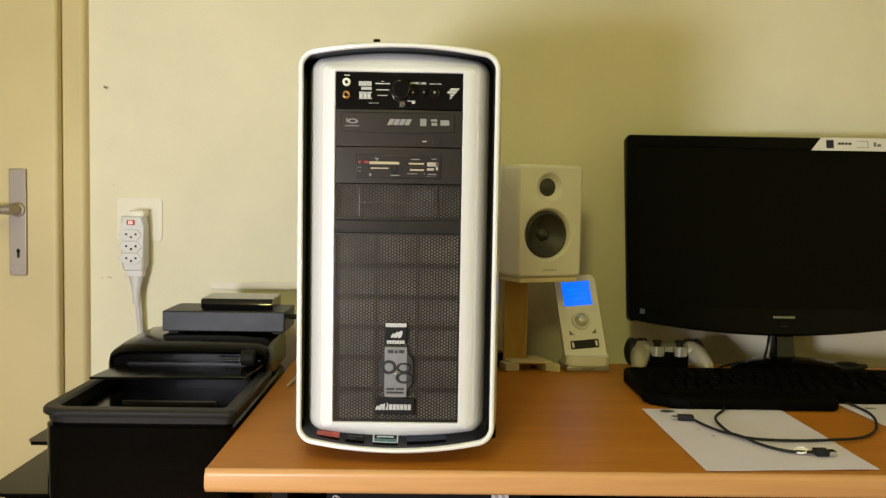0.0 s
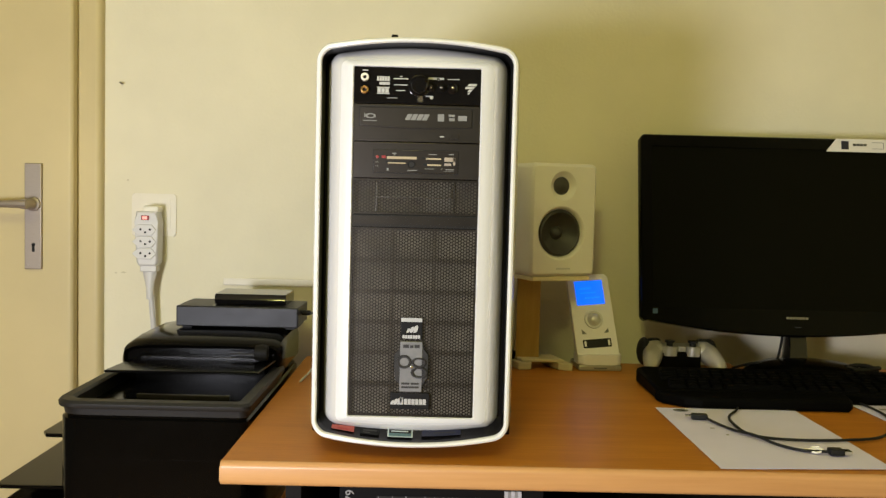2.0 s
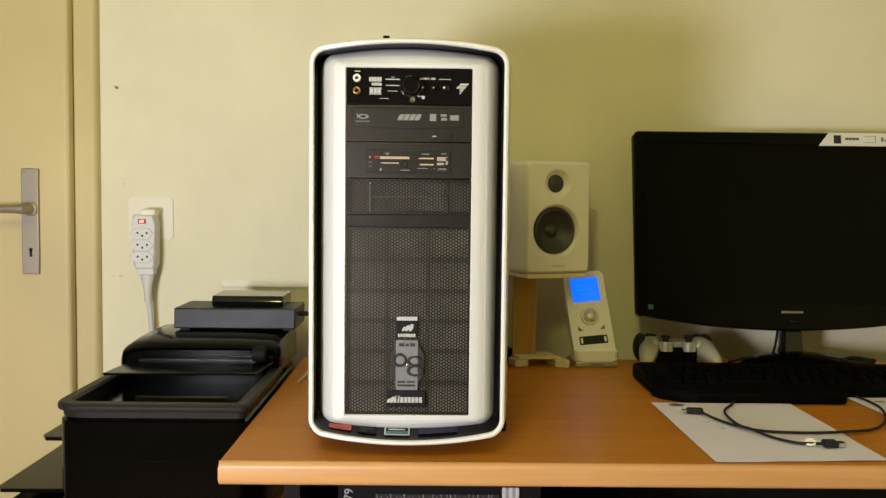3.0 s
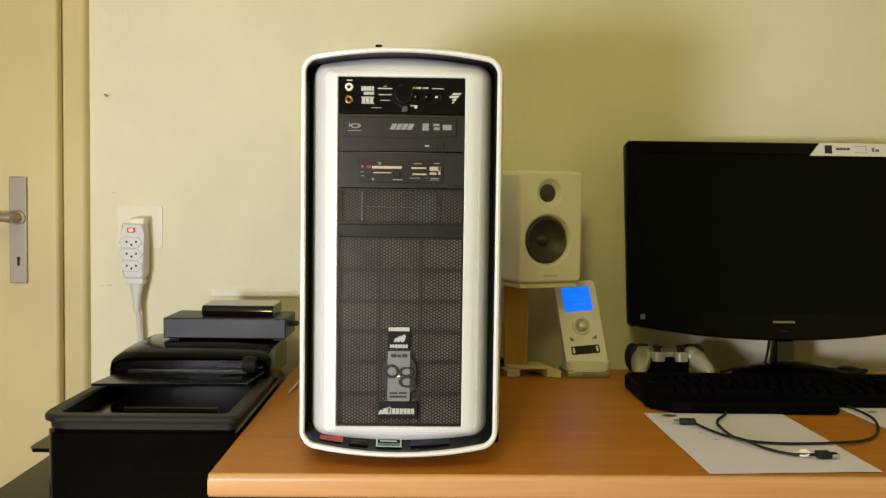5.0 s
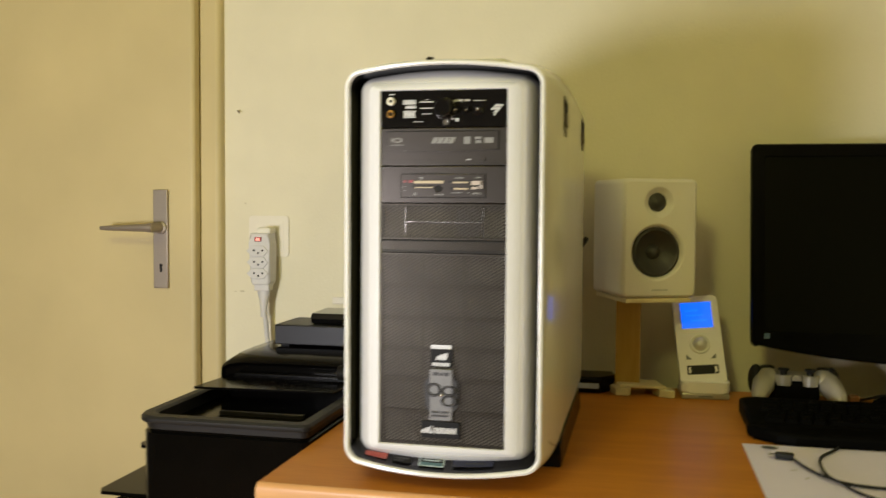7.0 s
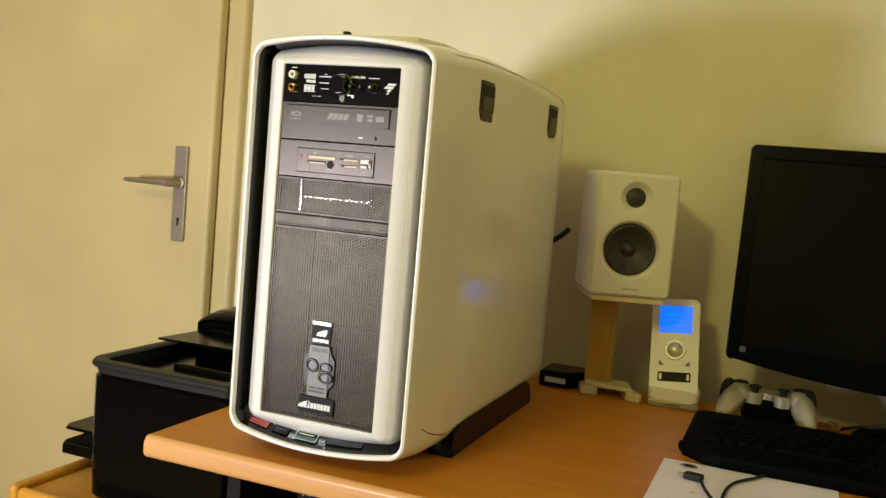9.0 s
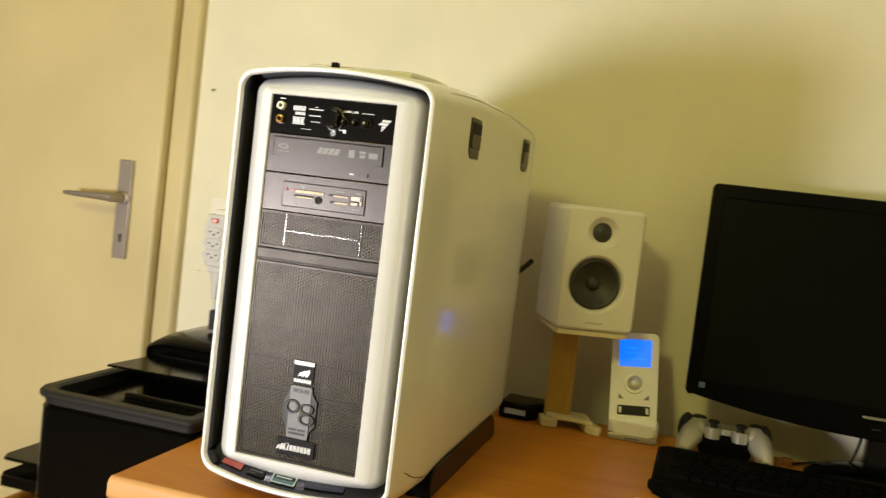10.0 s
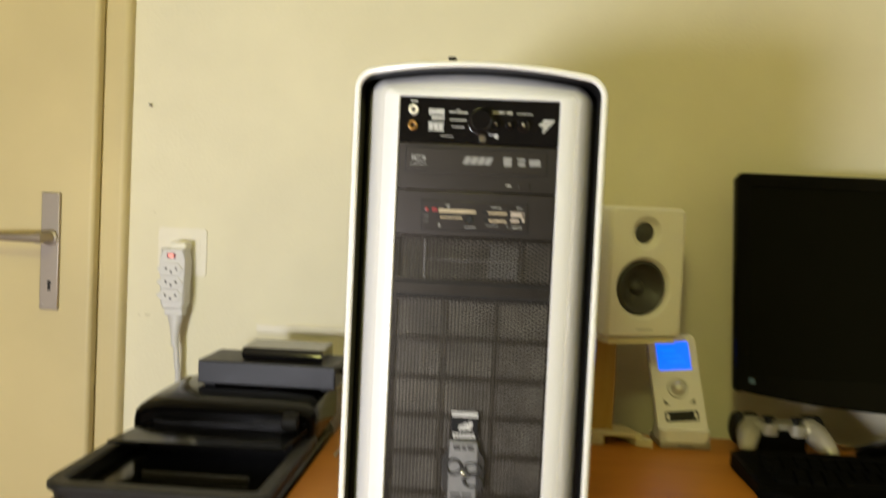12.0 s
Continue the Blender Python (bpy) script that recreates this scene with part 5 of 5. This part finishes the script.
for s in (-1, 1):
    bm = blob((s * (0.060 if s > 0 else 0.066), 0.008, 0.036), (0.014, 0.028, 0.026))
    part("grip_side", bm, M_RUBBER, pad, "black side grip")
    part("stick_collar", turned([(0.0145, 0.034), (0.0148, 0.050), (0.0125, 0.0515), (0.011, 0.049)], "z", at=(s * 0.022, -0.016, 0), n=24), M_PAD, pad)
    part("thumb_stick", turned([(0.006, 0.046), (0.006, 0.056), (0.0095, 0.058), (0.0098, 0.0605), (0.0075, 0.0612), (0, 0.0598)], "z", at=(s * 0.022, -0.014, 0), n=24), M_RUBBER, pad, "black thumb stick")
    part("key_cluster", turned([(0, 0.0605), (0.010, 0.060), (0.0125, 0.058), (0.0125, 0.050)], "z", at=(s * 0.047, 0.010, 0), n=20), M_RUBBER, pad)
part("belly", slab([(-0.036, -0.024), (0.036, -0.024), (0.045, 0.03), (-0.045, 0.03)], 0.0, 0.0415, bevel=0.006, seg=3), M_KEY, pad, "dark underside")
part("menu_key", box(-0.006, 0.006, -0.0265, -0.019, 0.0425, 0.0515, 0.001), M_PAD, pad)


# ---- paper and cable ----
def sheet(pts, z, seed):
    b = bmesh.new()
    n = 10
    grid = []
    for j in range(n + 1):
        row = []
        for i in range(n + 1):
            u, v = i / n, j / n
            p = (1 - u) * (1 - v) * Vector(pts[0]) + u * (1 - v) * Vector(pts[1]) + u * v * Vector(pts[2]) + (1 - u) * v * Vector(pts[3])
            row.append(b.verts.new((p.x, p.y, z + 0.0007 * (1 + noise.noise(Vector((u * 3 + seed, v * 3, 0)))))))
        grid.append(row)
    for j in range(n):
        for i in range(n):
            b.faces.new((grid[j][i], grid[j][i + 1], grid[j + 1][i + 1], grid[j + 1][i]))
    ext = bmesh.ops.extrude_face_region(b, geom=b.faces[:])
    for v in ext["geom"]:
        if isinstance(v, bmesh.types.BMVert):
            v.co.z += 0.0003
    return b


pa = thing("paper_sheet", "white printed sheet of paper on the desk under the keyboard", "paper", group="papers on the desk")
part("sheet", sheet([(0.322, 1.060), (0.533, 1.072), (0.531, 1.375), (0.319, 1.372)], 0.7405, 1), M_PAPER, pa)
bm = turned([(0.6, 0.0), (0.6, 0.0002), (1, 0.0002), (1, 0.0)], "z", n=24)
for v in bm.verts:
    v.co = Vector((0.353 + v.co.x * 0.0115, 1.354 + v.co.y * 0.0085, 0.7423 + v.co.z))
part("stamp_mark", bm, M_PRINTG, pa)
bm = box(0.377, 0.381, 1.213, 1.217, 0.7422, 0.7424)
bm = box(0.366, 0.372, 1.248, 1.250, 0.7422, 0.7424, bm=bm)
part("printed_bars", bm, M_PRINTG, pa)
pb = thing("paper_sheet", "white sheet of paper tucked under the keyboard's edge", "paper", group="papers on the desk")
part("sheet", sheet([(0.655, 1.135), (0.866, 1.15), (0.845, 1.446), (0.636, 1.438)], 0.7405, 5), M_PAPER, pb)
part("stamp_mark", box(0.668, 0.684, 1.385, 1.392, 0.7423, 0.7425), M_PRINTG, pb)

usb = thing("usb_cable", "black data cable looped over the paper", "cable")
bm = tube([(0.372, 1.296, 0.746), (0.382, 1.262, 0.7445), (0.395, 1.228, 0.7445), (0.408, 1.199, 0.747), (0.425, 1.165, 0.7445), (0.444, 1.139, 0.7445), (0.459, 1.131, 0.7450), (0.478, 1.1275, 0.746)], 0.0019)
bm = tube([(0.452, 1.40, 0.745), (0.439, 1.358, 0.7445), (0.413, 1.314, 0.7445), (0.404, 1.27, 0.7445), (0.406, 1.216, 0.7445), (0.428, 1.193, 0.7445), (0.478, 1.186, 0.7445), (0.534, 1.193, 0.7445),
           (0.581, 1.212, 0.7435), (0.621, 1.259, 0.7435), (0.650, 1.328, 0.7445), (0.655, 1.384, 0.7445), (0.650, 1.43, 0.7445)], 0.0019, bm=bm)
part("lead", bm, M_RUBBER, usb)
bm = box(-0.013, 0.010, -0.0062, 0.0062, -0.004, 0.004, 0.0018)
bmesh.ops.transform(bm, matrix=pose(0.366, 1.298, 0.7465, 0, 0, -8), verts=bm.verts)
part("small_plug", bm, M_RUBBER, usb)
bm = box(-0.021, -0.013, -0.0035, 0.0035, -0.0014, 0.0014, 0.0004)
bmesh.ops.transform(bm, matrix=pose(0.366, 1.298, 0.7465, 0, 0, -8), verts=bm.verts)
part("small_plug_tip", bm, M_CHROME, usb)
part("usb_plug", box(0.477, 0.4945, 1.119, 1.134, 0.7425, 0.7505, 0.0016), M_RUBBER, usb)
part("usb_plug_tip", box(0.4945, 0.504, 1.1205, 1.1325, 0.7438, 0.7484, 0.0004), M_CHROME, usb)
tie = [(0.464 + 0.0068 * math.cos(a), 1.1335 + 0.0062 * math.sin(a), 0.7465 + 0.0022 * math.sin(a + 0.6)) for a in [0.5 + 5.6 * k / 9 for k in range(10)]]
part("cable_tie", tube([(0.452, 1.1395, 0.7450)] + tie[::-1], 0.0014, 8), M_SOCKET, usb, "curled white cable tie")
